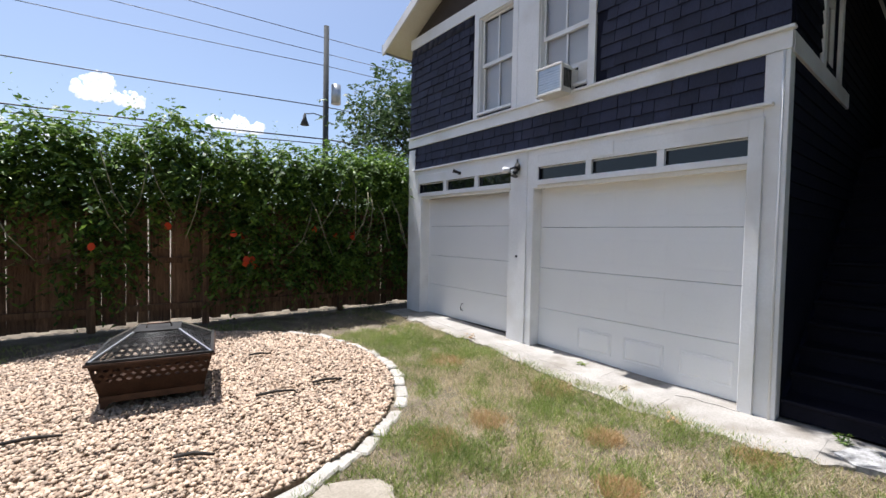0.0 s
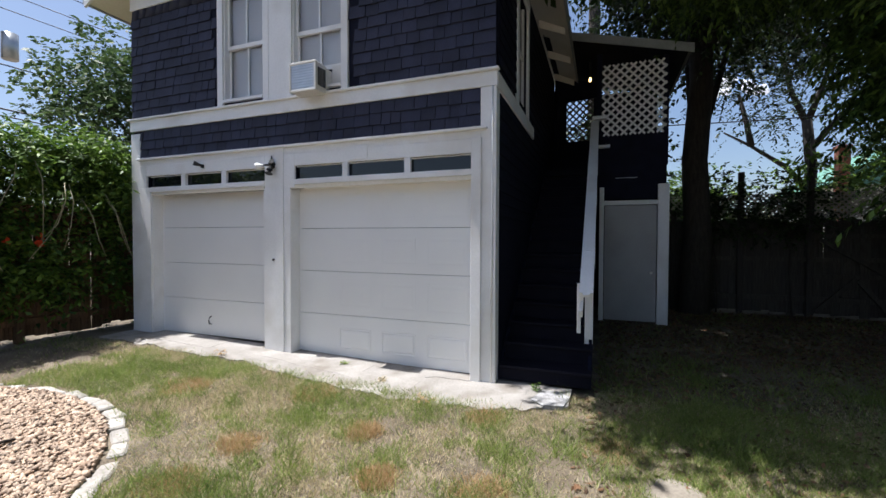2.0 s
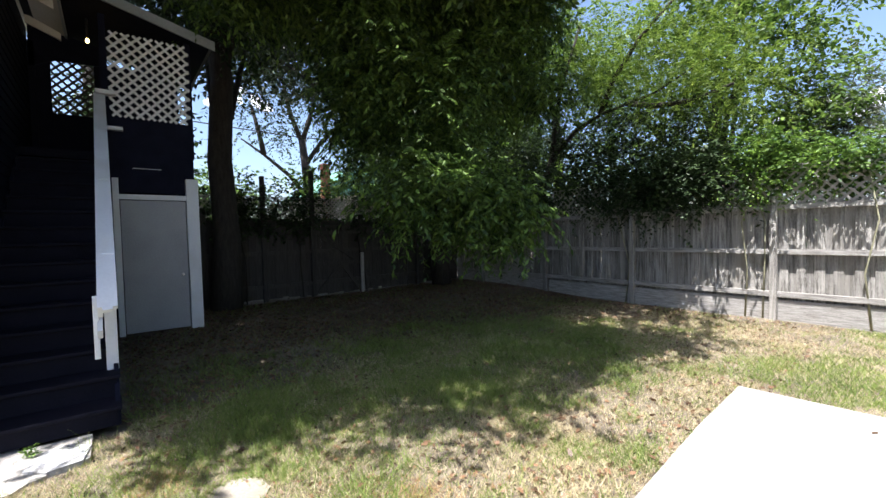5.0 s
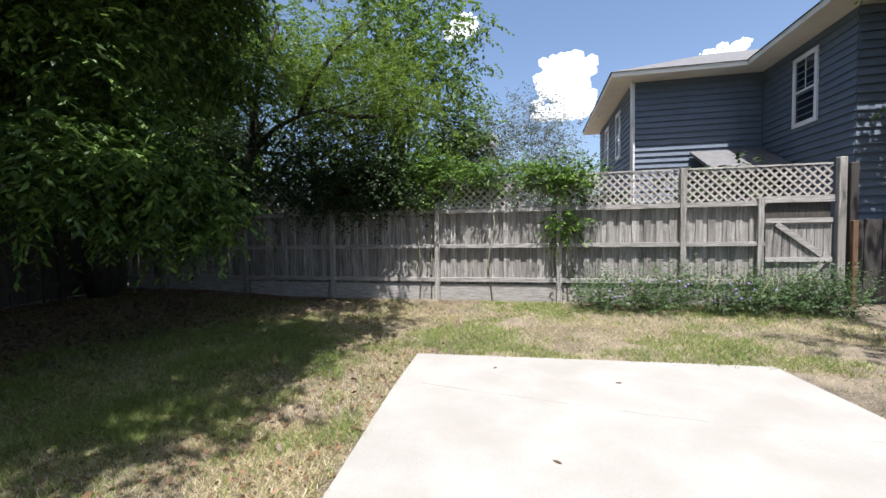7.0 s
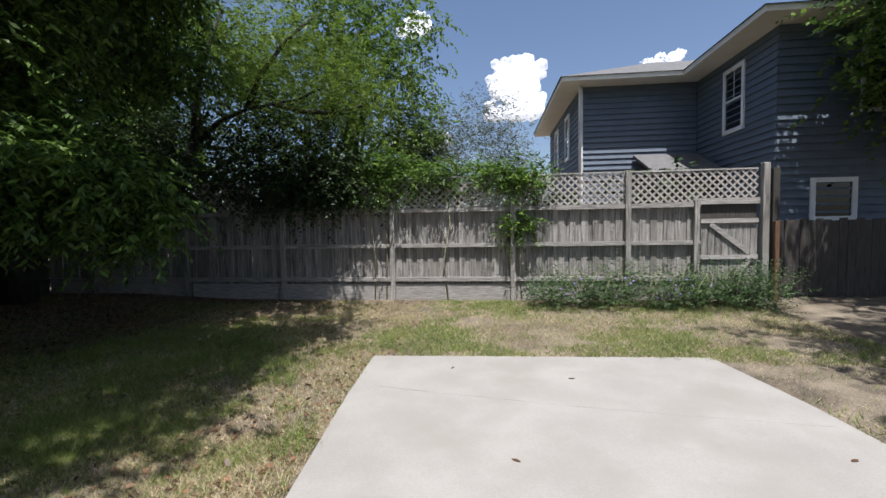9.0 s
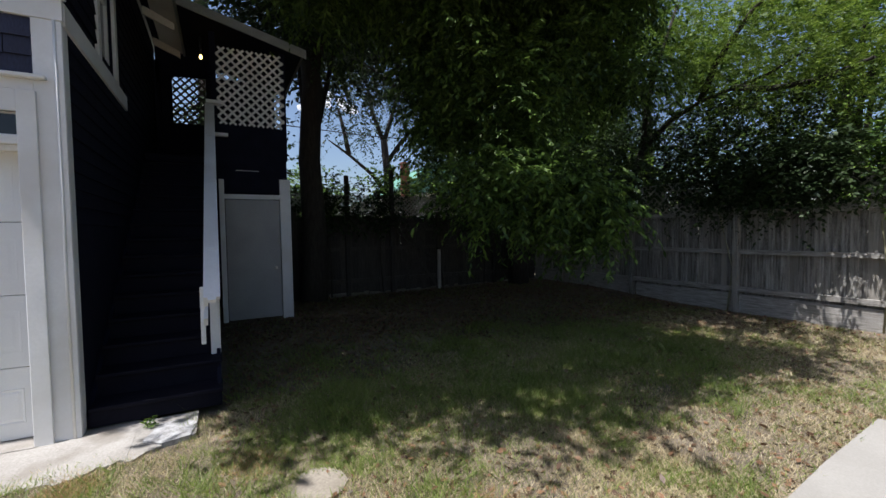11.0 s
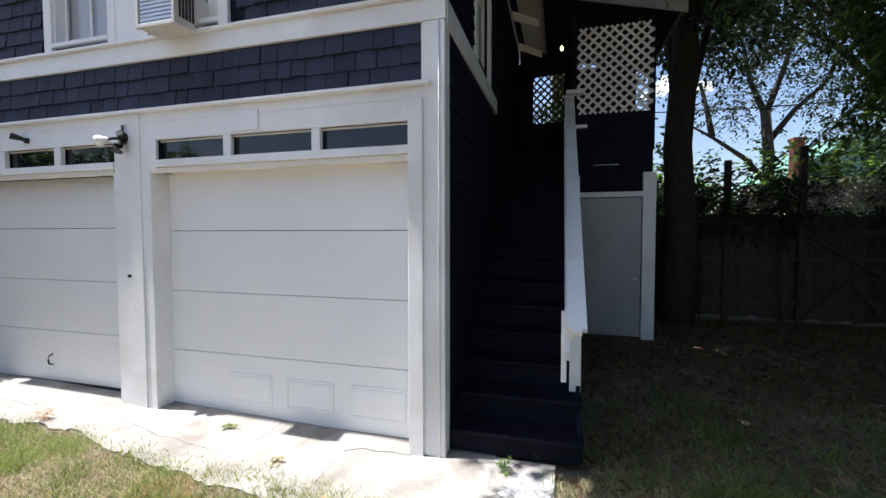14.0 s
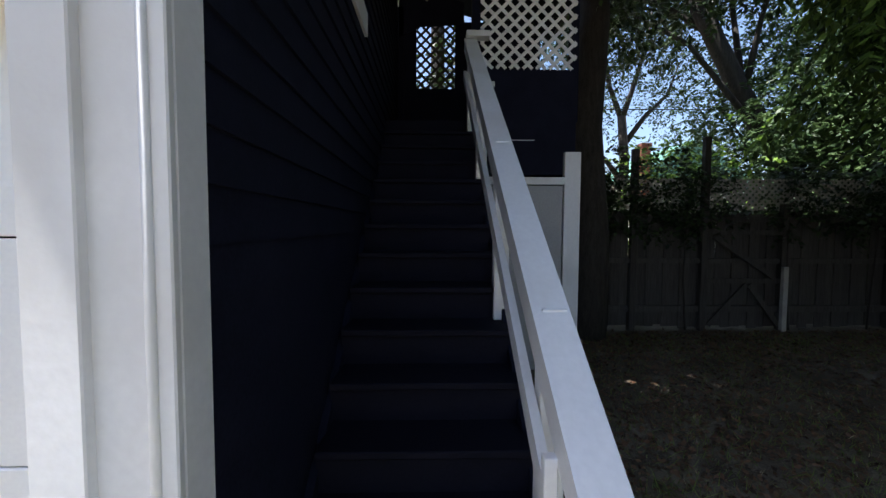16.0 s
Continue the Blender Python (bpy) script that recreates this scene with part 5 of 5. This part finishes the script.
for k, (ya, yb) in enumerate(zip(cuts, cuts[1:])):
    xo, xn = front[k], front[k + 1]
    back = 4.6 if ya > 1.5 else 4.46
    mid, s = 4.12 + random.uniform(-0.15, 0.15), random.uniform(-0.12, 0.12)
    g = random.uniform(-0.001, 0.001)
    edge = [(xo + (xn - xo) * u + random.uniform(-0.025, 0.025) + 0.05 * math.sin(5.3 * (ya + (yb - ya) * u)) * math.sin(2.1 * ya + 3.0 * u), ya - g + (yb - ya + 2 * g) * u) for u in (1.0, 0.93, 0.86, 0.78, 0.7, 0.61, 0.52, 0.44, 0.36, 0.28, 0.2, 0.1, 0.0)]
    crack = [(mid + s * u + random.uniform(-0.035, 0.035), ya - g + (yb - ya + 2 * g) * u) for u in (0.0, 0.2, 0.38, 0.55, 0.75, 1.0)]
    for outline in ([(back, ya - g), (back, yb + g)] + [(x + 0.002, y) for x, y in crack[::-1]], [(x - 0.002, y) for x, y in crack] + edge):
        bm = prism(bmesh.new(), outline, "z", -0.3, 0.0)
        lift = random.uniform(-0.003, 0.003)
        for v in bm.verts:
            if v.co.z > -0.1:
                v.co.z = apron_z(v.co.x, v.co.y) + lift
        part("slab", bm, APRON, apron)
bm = prism(bmesh.new(), [(4.02, 0.98), (4.3, 0.9), (4.34, 0.75), (4.2, 0.62), (3.95, 0.66), (3.9, 0.85)], "z", -0.2, -0.119)
part("filler_patch", bm, PATCHC, apron, "flaking white filler")
for x, y, r in ((0.86, 2.62, 0.3), (2.82, -0.11, 0.2)):
    outline = [(x + r * random.uniform(0.8, 1.1) * math.cos(k * math.tau / 11), y + r * random.uniform(0.75, 1.0) * math.sin(k * math.tau / 11)) for k in range(11)]
    solo("stepping_stone", prism(bmesh.new(), outline, "z", -0.25, float(ground_z(x, y)) + 0.018), STONE, "flat pale stepping stone set in the grass", "stepping stone", "stepping stones")

# ---- distance ----
nb = thing("neighbour_house", (-8.0, -16.0, -0.1), "two-storey blue-grey clapboard house behind the fence", "house")
part("wall", boxes((-14.0, -3.3, -23.0, -15.5, -0.2, 6.35)), SIDING, nb)
part("wall", boxes((-20.0, -7.3, -15.5, -11.3, -0.2, 6.35)), SIDING, nb)
clap = bmesh.new()
for k in range(31):
    z = 0.2 + k * 0.198
    prism(clap, [(-15.5, z), (-15.445, z), (-15.495, z + 0.198)], "x", -7.3, -3.28)
    prism(clap, [(-3.3, z), (-3.25, z), (-3.295, z + 0.198)], "y", -23.0, -15.48)
    prism(clap, [(-7.3, z), (-7.25, z), (-7.295, z + 0.198)], "y", -15.5, -11.28)
    prism(clap, [(-11.3, z), (-11.245, z), (-11.295, z + 0.198)], "x", -20.0, -7.28)
tagged(part("siding", clap, SIDING, nb), kind="stuff")
part("corner_board", boxes((-3.36, -3.25, -15.5, -15.42, -0.2, 6.3)), WHITE, nb)
part("eave", boxes((-14.0, -2.5, -23.8, -14.7, 6.35, 6.5), (-20.0, -6.5, -14.69, -10.5, 6.35, 6.5)), CREAM, nb)
bm = bmesh.new()
for x0, x1, y0, y1 in ((-14.0, -2.45, -23.8, -14.65), (-20.0, -6.45, -18.0, -10.45)):
    i = min(x1 - x0, y1 - y0) / 2
    v = [bm.verts.new(p) for p in ((x0, y0, 6.5), (x1, y0, 6.5), (x1, y1, 6.5), (x0, y1, 6.5), (x0 + i, (y0 + y1) / 2, 6.5 + i * 0.42), (x1 - i, (y0 + y1) / 2, 6.5 + i * 0.42))]
    for f in ((0, 1, 5, 4), (2, 3, 4, 5), (1, 2, 5), (3, 0, 4)):
        bm.faces.new([v[j] for j in f])
part("roof", bm, ROOF, nb)


def far_window(x0, x1, z0, z1, face, at, bars=True):
    """face: the axis that the pane faces."""
    def b(u0, u1, w0, w1, d0, d1):
        return (u0, u1, at + d0, at + d1, w0, w1) if face == "y" else (at + d0, at + d1, u0, u1, w0, w1)
    w = part("window", boxes(b(x0, x1, z0, z1, 0.03, 0.04)), GLASS, nb)
    t = 0.12
    part("window_frame", boxes(b(x0 - t, x0, z0 - t, z1 + t, 0.03, 0.08), b(x1, x1 + t, z0 - t, z1 + t, 0.03, 0.08), b(x0, x1, z1, z1 + t, 0.03, 0.08), b(x0, x1, z0 - t, z0, 0.03, 0.08)), WHITE, w)
    if bars:
        part("muntin", boxes(b(x0, x1, (z0 + z1) / 2 - 0.03, (z0 + z1) / 2 + 0.03, 0.035, 0.06), b((x0 + x1) / 2 - 0.012, (x0 + x1) / 2 + 0.012, (z0 + z1) / 2, z1, 0.035, 0.05)), WHITE, w)


far_window(-13.6, -12.75, 4.2, 5.9, "x", -7.3)
far_window(-18.2, -17.5, 4.2, 5.8, "x", -3.3)
far_window(-21.0, -20.2, 4.2, 5.8, "x", -3.3)
far_window(-9.05, -8.2, 1.5, 2.36, "y", -11.3, False)
far_window(-10.4, -9.3, 4.2, 6.0, "y", -11.3)
part("downspout", tube(bmesh.new(), [(-3.2, -15.3, 6.4), (-3.25, -15.38, 6.1), (-3.25, -15.38, 0.0)], [0.05, 0.05, 0.05], 8), WHITE, nb)
part("lean_to_roof", prism(bmesh.new(), [(-13.4, 2.9), (-15.4, 3.75), (-15.4, 3.85), (-13.4, 3.0)], "x", -7.25, -5.1), ROOF, nb)

sh_roof = thing("garden_shed", (5.2, -10.6, -0.1), "low shed with a grey sheet roof behind the fence", "shed")
part("wall", boxes((4.6, 5.9, -11.4, -10.0, -0.2, 2.45)), GREYW, sh_roof)
part("roof", prism(bmesh.new(), [(-9.8, 2.48), (-11.6, 2.75), (-11.6, 2.8), (-9.8, 2.53)], "x", 4.35, 6.1), METAL, sh_roof)
ch = thing("cottage", (26.5, -10.5, -0.1), "far cottage with a green metal roof and brick chimney", "house")
part("wall", boxes((27.5, 34.0, -17.0, -11.0, -0.2, 4.4)), CREAM, ch)
part("roof", prism(bmesh.new(), [(-17.6, 4.3), (-10.4, 4.3), (-14.0, 6.6)], "x", 27.0, 34.5), GREENROOF, ch)
chim = part("chimney", boxes((26.5, 27.0, -11.12, -10.66, 0.0, 6.2), (26.45, 27.05, -11.17, -10.61, 6.05, 6.22)), BRICK, ch, "red brick chimney")

up = thing("utility_pole", (9.8, 24.5, -0.1), "dark utility pole with a transformer and street lamp", "utility pole")
PY = Vector((9.8, 24.5, 0))
part("pole", tube(bmesh.new(), [(PY.x, PY.y, -0.2), (PY.x, PY.y, 13.6)], [0.19, 0.15], 10), POLE, up)
part("transformer", tube(bmesh.new(), [(PY.x + 0.5, PY.y - 0.3, 9.1), (PY.x + 0.5, PY.y - 0.3, 10.2)], [0.28, 0.28], 12), METAL, up)
la = part("lamp_arm", tube(bmesh.new(), [(PY.x, PY.y, 8.3), (PY.x - 0.6, PY.y + 0.4, 8.5), (PY.x - 1.0, PY.y + 0.7, 8.45)], [0.03, 0.03, 0.03], 6), POLE, up)
part("street_lamp", tube(bmesh.new(), [(PY.x - 1.0, PY.y + 0.7, 8.5), (PY.x - 1.0, PY.y + 0.7, 8.15), (PY.x - 1.0, PY.y + 0.7, 7.8)], [0.05, 0.12, 0.26], 10), POLE, la)
for z, dz, r in ((12.9, 4.2, 0.02), (12.0, 3.6, 0.02), (11.3, 2.4, 0.02), (8.9, 1.9, 0.03), (7.0, 1.2, 0.04), (6.7, 1.0, 0.03)):
    bm = bmesh.new()
    for a, b in (((-32.0, 34.0, z + dz), (PY.x, PY.y, z)), ((PY.x, PY.y, z), (44.0, 17.0, z - 0.2))):
        a, b = Vector(a), Vector(b)
        tube(bm, [a.lerp(b, k / 8) + Vector((0, 0, -0.5 * math.sin(math.pi * k / 8))) for k in range(9)], [r] * 9, 5)
    solo("power_cable", bm, WIRE, "black overhead power cable", "cable", "overhead cables")

bm = tube(bmesh.new(), [(20.0, 6.0, 6.7), (20.0, -1.0, 6.35), (20.0, -6.0, 6.2), (20.0, -12.0, 6.25), (20.0, -20.0, 6.6)], [0.025] * 5, 5)
solo("power_cable", bm, WIRE, "black overhead power cable", "cable", "overhead cables")

# clouds
ico = bmesh.new()
bmesh.ops.create_icosphere(ico, subdivisions=1, radius=1.0)
puff = np.array([v.co[:] for v in ico.verts])
ptri = np.array([[v.index for v in f.verts] for f in ico.faces])
ico.free()
for cx, cy, cz, w, h in ((-2, 420, 100, 26, 22), (79, 420, 92, 28, 20), (-60, 420, 66, 60, 16), (70, -420, 190, 14, 26), (-27, -420, 108, 28, 54), (-170, -420, 150, 40, 14), (60, -430, 80, 60, 20), (420, -94, 122, 34, 20), (425, -13, 76, 40, 16)):
    side = np.array([-cy, cx, 0.0]) / math.hypot(cx, cy)
    balls = []
    for lobe in range(8):
        lu = random.gauss(0, 0.4)
        lv = random.uniform(0.1, 0.75) * max(0.25, 1 - abs(lu))
        lr = random.uniform(0.25, 0.5)
        for k in range(36):
            a, q = random.uniform(0, math.tau), random.random() ** 0.5 * lr
            p = np.array([cx, cy, cz]) + side * (lu * w + q * math.cos(a) * h) + np.array([0, 0, max(lv + q * math.sin(a) * 0.8, 0.02) * h])
            balls.append(puff * h * random.uniform(0.05, 0.15) + p)
    verts = np.concatenate(balls)
    faces = (ptri[None] + (np.arange(len(balls)) * len(puff))[:, None, None]).reshape(-1, 3)
    tagged(new("cloud", raw("cloud", verts, faces, CLOUD, True)), "white fair-weather cumulus cloud", "cloud", kind="structure")

# ---- lawn ----
def free(x, y):
    ragged = 0.05 * np.sin(y * 9.0 + np.sin(y * 23.0)) * rng.random(np.shape(x)) + rng.normal(0, 0.02, np.shape(x))
    pad = (x < 1.46 + (y + 4.4) * -0.085 + ragged) & (x > -2.64 + ragged) & (y > -4.47 + ragged) & (y < 1.0)
    houseside = (x > 4.35) & (y > 1.35)
    stair = (x > 4.4) & (y > 0.38) & (x < 10.2)
    ap = (x > 3.8 + 0.06 * np.sin(y * 3.1) * np.sin(y * 7.7) + rng.normal(0, 0.06, np.shape(x))) & (y > 0.75)
    porchbox = (x > 8.1) & (y > -0.8)
    x = np.asarray(x)
    stones = (np.hypot(x - 0.86, y - 2.62) < 0.27) | (np.hypot(x - 2.82, y + 0.11) < 0.15)
    return ~(stones | pad | houseside | stair | ap | porchbox | in_bed(x, y, 0.1))


def blades(name, n, x0, x1, y0, y1, h0, h1, w, material, label, keep):
    x, y = rng.uniform(x0, x1, n), rng.uniform(y0, y1, n)
    ok = free(x, y) & (rng.random(n) < keep(x, y))
    x, y = x[ok], y[ok]
    n = len(x)
    z = ground_z(x, y) - 0.005
    a, b = rng.uniform(0, math.tau, n), rng.uniform(0, math.tau, n)
    h = rng.uniform(h0, h1, n)
    lean = h * rng.uniform(0.2, 1.6, n)
    base = np.stack([x, y, z], 1)
    sd_ = np.stack([np.cos(a), np.sin(a), 0 * a], 1) * w * rng.uniform(0.6, 1.4, (n, 1))
    tip = base + np.stack([np.cos(b) * lean, np.sin(b) * lean, h], 1)
    v = np.stack([base - sd_, base + sd_, tip], 1).reshape(-1, 3)
    f = np.arange(n * 3).reshape(-1, 3)
    tagged(new(name, raw(name, v, f, material)), label, "grass", kind="stuff")


def wave(x, y, s, o):
    return 0.5 + 0.25 * (np.sin(x * s + o + 1.3 * np.sin(y * s * 0.7)) + np.sin(y * s * 1.2 + 2 * o + np.sin(x * s * 0.9)))


BARE = [(0.16, -6.27, 0.5), (-0.35, -4.95, 0.3), (-3.3, -3.56, 0.7), (2.7, 1.2, 0.4), (2.25, 3.6, 0.22), (2.75, 0.5, 0.4), (3.05, 2.0, 0.3), (2.0, -2.6, 0.35), (1.75, -0.8, 0.25), (2.4, 3.85, 0.3), (-3.9, -5.2, 0.6), (3.5, 2.6, 0.25)]


def bare(x, y):
    b = np.zeros(np.shape(x))
    for cx, cy, r in BARE:
        b = np.maximum(b, ss(1.15, 0.45, np.hypot(x - cx, (y - cy) * 1.25) / r + 0.5 * (wave(x, y, 8.0, 1.7) - 0.5)))
    return np.maximum(b, 0.9 * ss(5.3, 7.2, x + 0.8 * wave(x, y, 2.6, 0.4)))


def green(x, y):
    w = 0.5 * wave(x, y, 2.1, 0.7) + 0.28 * wave(x, y, 6.3, 3.0) + 0.22 * wave(y, x, 14.0, 1.2)
    return np.minimum(0.1 + 0.62 * ss(0.45, 0.66, w) + 0.35 * ss(2.2, 3.2, x) * ss(6.4, 5.2, x) * ss(0.3, -0.6, y) * ss(-6.5, -5.0, y), 1) * (1 - 0.92 * bare(x, y))


def straw(x, y):
    w = 0.5 * wave(x, y, 1.7, 4.0) + 0.3 * wave(y, x, 5.6, 1.0) + 0.2 * wave(x, y, 13.0, 2.0)
    # Straw also thins on the shaded side, to darken the ground there.
    return (0.62 + 0.38 * ss(0.38, 0.6, w)) * (1 - 0.45 * bare(x, y) * ss(6.5, 4.6, x) - 0.88 * ss(4.4, 6.0, x) * ss(0.8, 0.2, y))


blades("grass", 330000, 0.6, 4.6, -2.6, 6.2, 0.02, 0.075, 0.0032, GRASS, "patchy green lawn grass", green)
blades("grass", 200000, -4.8, 9.5, -8.0, 7.8, 0.025, 0.08, 0.0042, GRASS, "patchy green lawn grass", green)
blades("grass", 70000, 4.4, 9.8, -7.6, 0.6, 0.025, 0.09, 0.004, GRASS, "thin shaded lawn grass", lambda x, y: 0.12 + 0.8 * green(x, y))
blades("grass", 70000, -4.8, 1.5, -8.0, -4.4, 0.025, 0.08, 0.0042, GRASS, "patchy green lawn grass", green)
blades("dry_grass", 60000, -4.8, 1.5, -8.0, -4.4, 0.015, 0.05, 0.0042, DRYG, "dry straw-coloured grass", straw)
blades("dry_grass", 26000, 3.35, 4.0, 0.7, 7.3, 0.012, 0.05, 0.0034, DRYG, "straw spilling over the edge of the concrete", lambda x, y: 0.4 + 0.6 * wave(x, y, 5.0, 0.3))
blades("tall_grass", 50000, 2.0, 6.2, -5.0, 0.7, 0.06, 0.16, 0.0036, GRASS, "longer grass tufts in the shade", lambda x, y: ss(0.52, 0.72, 0.6 * wave(x, y, 3.3, 2.2) + 0.4 * wave(y, x, 9.0, 0.6)) * (1 - bare(x, y)))
blades("tall_grass", 30000, 1.4, 3.7, 0.9, 5.8, 0.05, 0.11, 0.0034, GRASS, "longer grass tufts in the lawn", lambda x, y: ss(0.55, 0.72, 0.5 * wave(x, y, 3.7, 1.2) + 0.5 * wave(y, x, 10.0, 2.6)))
blades("dry_grass", 300000, 0.6, 4.6, -2.6, 6.2, 0.012, 0.045, 0.003, DRYG, "dry straw-coloured grass", straw)
blades("grass", 80000, 1.3, 5.4, -6.5, -2.4, 0.025, 0.08, 0.004, GRASS, "patchy green lawn grass", green)
blades("dry_grass", 110000, 1.3, 5.4, -7.6, -1.5, 0.015, 0.05, 0.004, DRYG, "dry straw-coloured grass", straw)
blades("dry_grass", 95000, -4.8, 9.5, -8.0, 7.8, 0.015, 0.05, 0.004, DRYG, "dry straw-coloured grass", straw)
for px, py, pr in ((1.76, 2.93, 0.28), (2.35, 2.96, 0.24), (2.45, 1.05, 0.26), (3.38, 3.05, 0.28), (3.0, 4.4, 0.3), (2.35, 1.75, 0.2), (3.3, 0.25, 0.3), (2.0, -0.9, 0.35), (3.5, 1.3, 0.22), (2.9, 2.2, 0.2)):
    blades("dead_grass", 4500, px - pr, px + pr, py - pr, py + pr, 0.02, 0.06, 0.0036, DEADG, "orange-brown dead grass patch", lambda x, y: ss(1.0, 0.3, np.hypot(x - px, y - py) / pr) * (0.5 + wave(x, y, 14.0, 2.0)) * 0.85)
for px, py, pr, m in ((3.62, 1.95, 0.09, DEADG), (4.32, 0.98, 0.08, VINE), (3.9, 4.9, 0.1, DEADG), (4.25, 3.3, 0.05, GRASS), (3.95, 2.6, 0.06, DRYG)):
    q = np.stack([px + rng.normal(0, pr * 0.4, 14), py + rng.normal(0, pr * 0.4, 14), np.full(14, apron_z(px, py))], 1)
    v, f = sprays(q, unit(rng.normal(0, 0.6, (14, 3)) + [0, 0, 0.8]), pr * 1.1, 7, 0.03, 0.012, 0.3)
    tagged(new("weed", raw("weed", v, f, m)), "small weed tuft growing in the cracked concrete", "weed", kind="stuff")
# Fallen leaves, laid thicker under the trees to deepen the shade there.
n = 56000
p = np.stack([rng.uniform(1.2, 10.0, n), rng.uniform(-8.0, 0.5, n)], 1)
p = p[rng.random(n) < 0.25 + 0.75 * ss(4.5, 7.5, p[:, 0] + 0.4 * np.abs(p[:, 1] + 2))]
p = p[free(p[:, 0], p[:, 1])]
p3 = np.concatenate([p, ground_z(p[:, 0], p[:, 1])[:, None] + 0.02], 1)
v, f = sprays(p3, unit(rng.normal(0, 1, p3.shape) * [1, 1, 0.1]), 0.02, 1, 0.06, 0.03, 0.0)
tagged(new("leaf_litter", raw("leaf_litter", v, f, LITTER)), "brown fallen leaves, thickened to darken the shaded ground", "fallen leaves", kind="stuff")

# ---- shingles, last ----
sh = {}
COURSE = 0.14


def shingle_mesh(w):
    key = round(w, 2)
    if key not in sh:
        bm = bmesh.new()
        prism(bm, [(0.0, 0.0), (-0.024, 0.0), (-0.004, COURSE + 0.02), (0.0, COURSE + 0.02)], "y", -key / 2 + 0.004, key / 2 - 0.004)
        sh[key] = mesh_of("shingle", bm, NAVY)
    return sh[key]


rest_v, rest_f, parts_made = [], [], 0
rows = [(2.69 + k * COURSE, 1.6, 7.1) for k in range(3)] + [(3.315 + k * COURSE, 1.43, 7.29) for k in range(12)]
for ci, (z, ya, yb) in enumerate(rows):
    y = ya
    while y < yb - 0.03:
        w = random.choice((0.13, 0.16, 0.18, 0.2, 0.22, 0.26))
        w = min(w, yb - y)
        yc = y + w / 2
        y += w
        if ci >= 3 and (3.28 < yc < 5.5):
            if (z < 5.0 and 3.29 - w / 2 < yc < 5.48 + w / 2):
                continue
        zz = z + random.uniform(-0.005, 0.005)
        if z + COURSE > 5.02:
            continue
        if parts_made < 300 and w > 0.05:
            piece("shingle", shingle_mesh(w), Matrix.Translation((FX, yc, zz)) @ Matrix.Rotation(random.uniform(-0.006, 0.006), 4, "X") @ Matrix.Diagonal((random.uniform(0.75, 1.25), 1, 1, 1)), wall)
            parts_made += 1
        else:
            o = len(rest_v) * 8
            a, b, h = yc - w / 2 + 0.004, yc + w / 2 - 0.004, COURSE + 0.02
            FD = FX - random.uniform(0.017, 0.028)
            rest_v.append([(FX, a, zz), (FD, a, zz), (FX - 0.004, a, zz + h), (FX, a, zz + h), (FX, b, zz), (FD, b, zz), (FX - 0.004, b, zz + h), (FX, b, zz + h)])
            rest_f += [(o + 1, o + 2, o + 6, o + 5), (o, o + 1, o + 5, o + 4), (o, o + 3, o + 2, o + 1), (o + 4, o + 5, o + 6, o + 7)]
ob = hang(new("shingle_field", raw("shingle_field", np.array(rest_v).reshape(-1, 3), np.array(rest_f), NAVYJ)), wall)
tagged(ob, kind="stuff")
# Side laps take the darker navy, which has that wall's shade in it.
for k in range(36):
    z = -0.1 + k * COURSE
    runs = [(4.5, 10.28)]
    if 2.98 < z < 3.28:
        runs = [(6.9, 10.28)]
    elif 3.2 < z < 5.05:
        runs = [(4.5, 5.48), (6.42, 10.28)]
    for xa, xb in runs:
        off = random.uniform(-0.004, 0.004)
        part("lap_board", prism(bmesh.new(), [(1.44, z + off), (1.418, z + off), (1.434, z + COURSE + 0.015), (1.44, z + COURSE + 0.015)], "x", xa, xb), NAVYSHADE, side_wall)
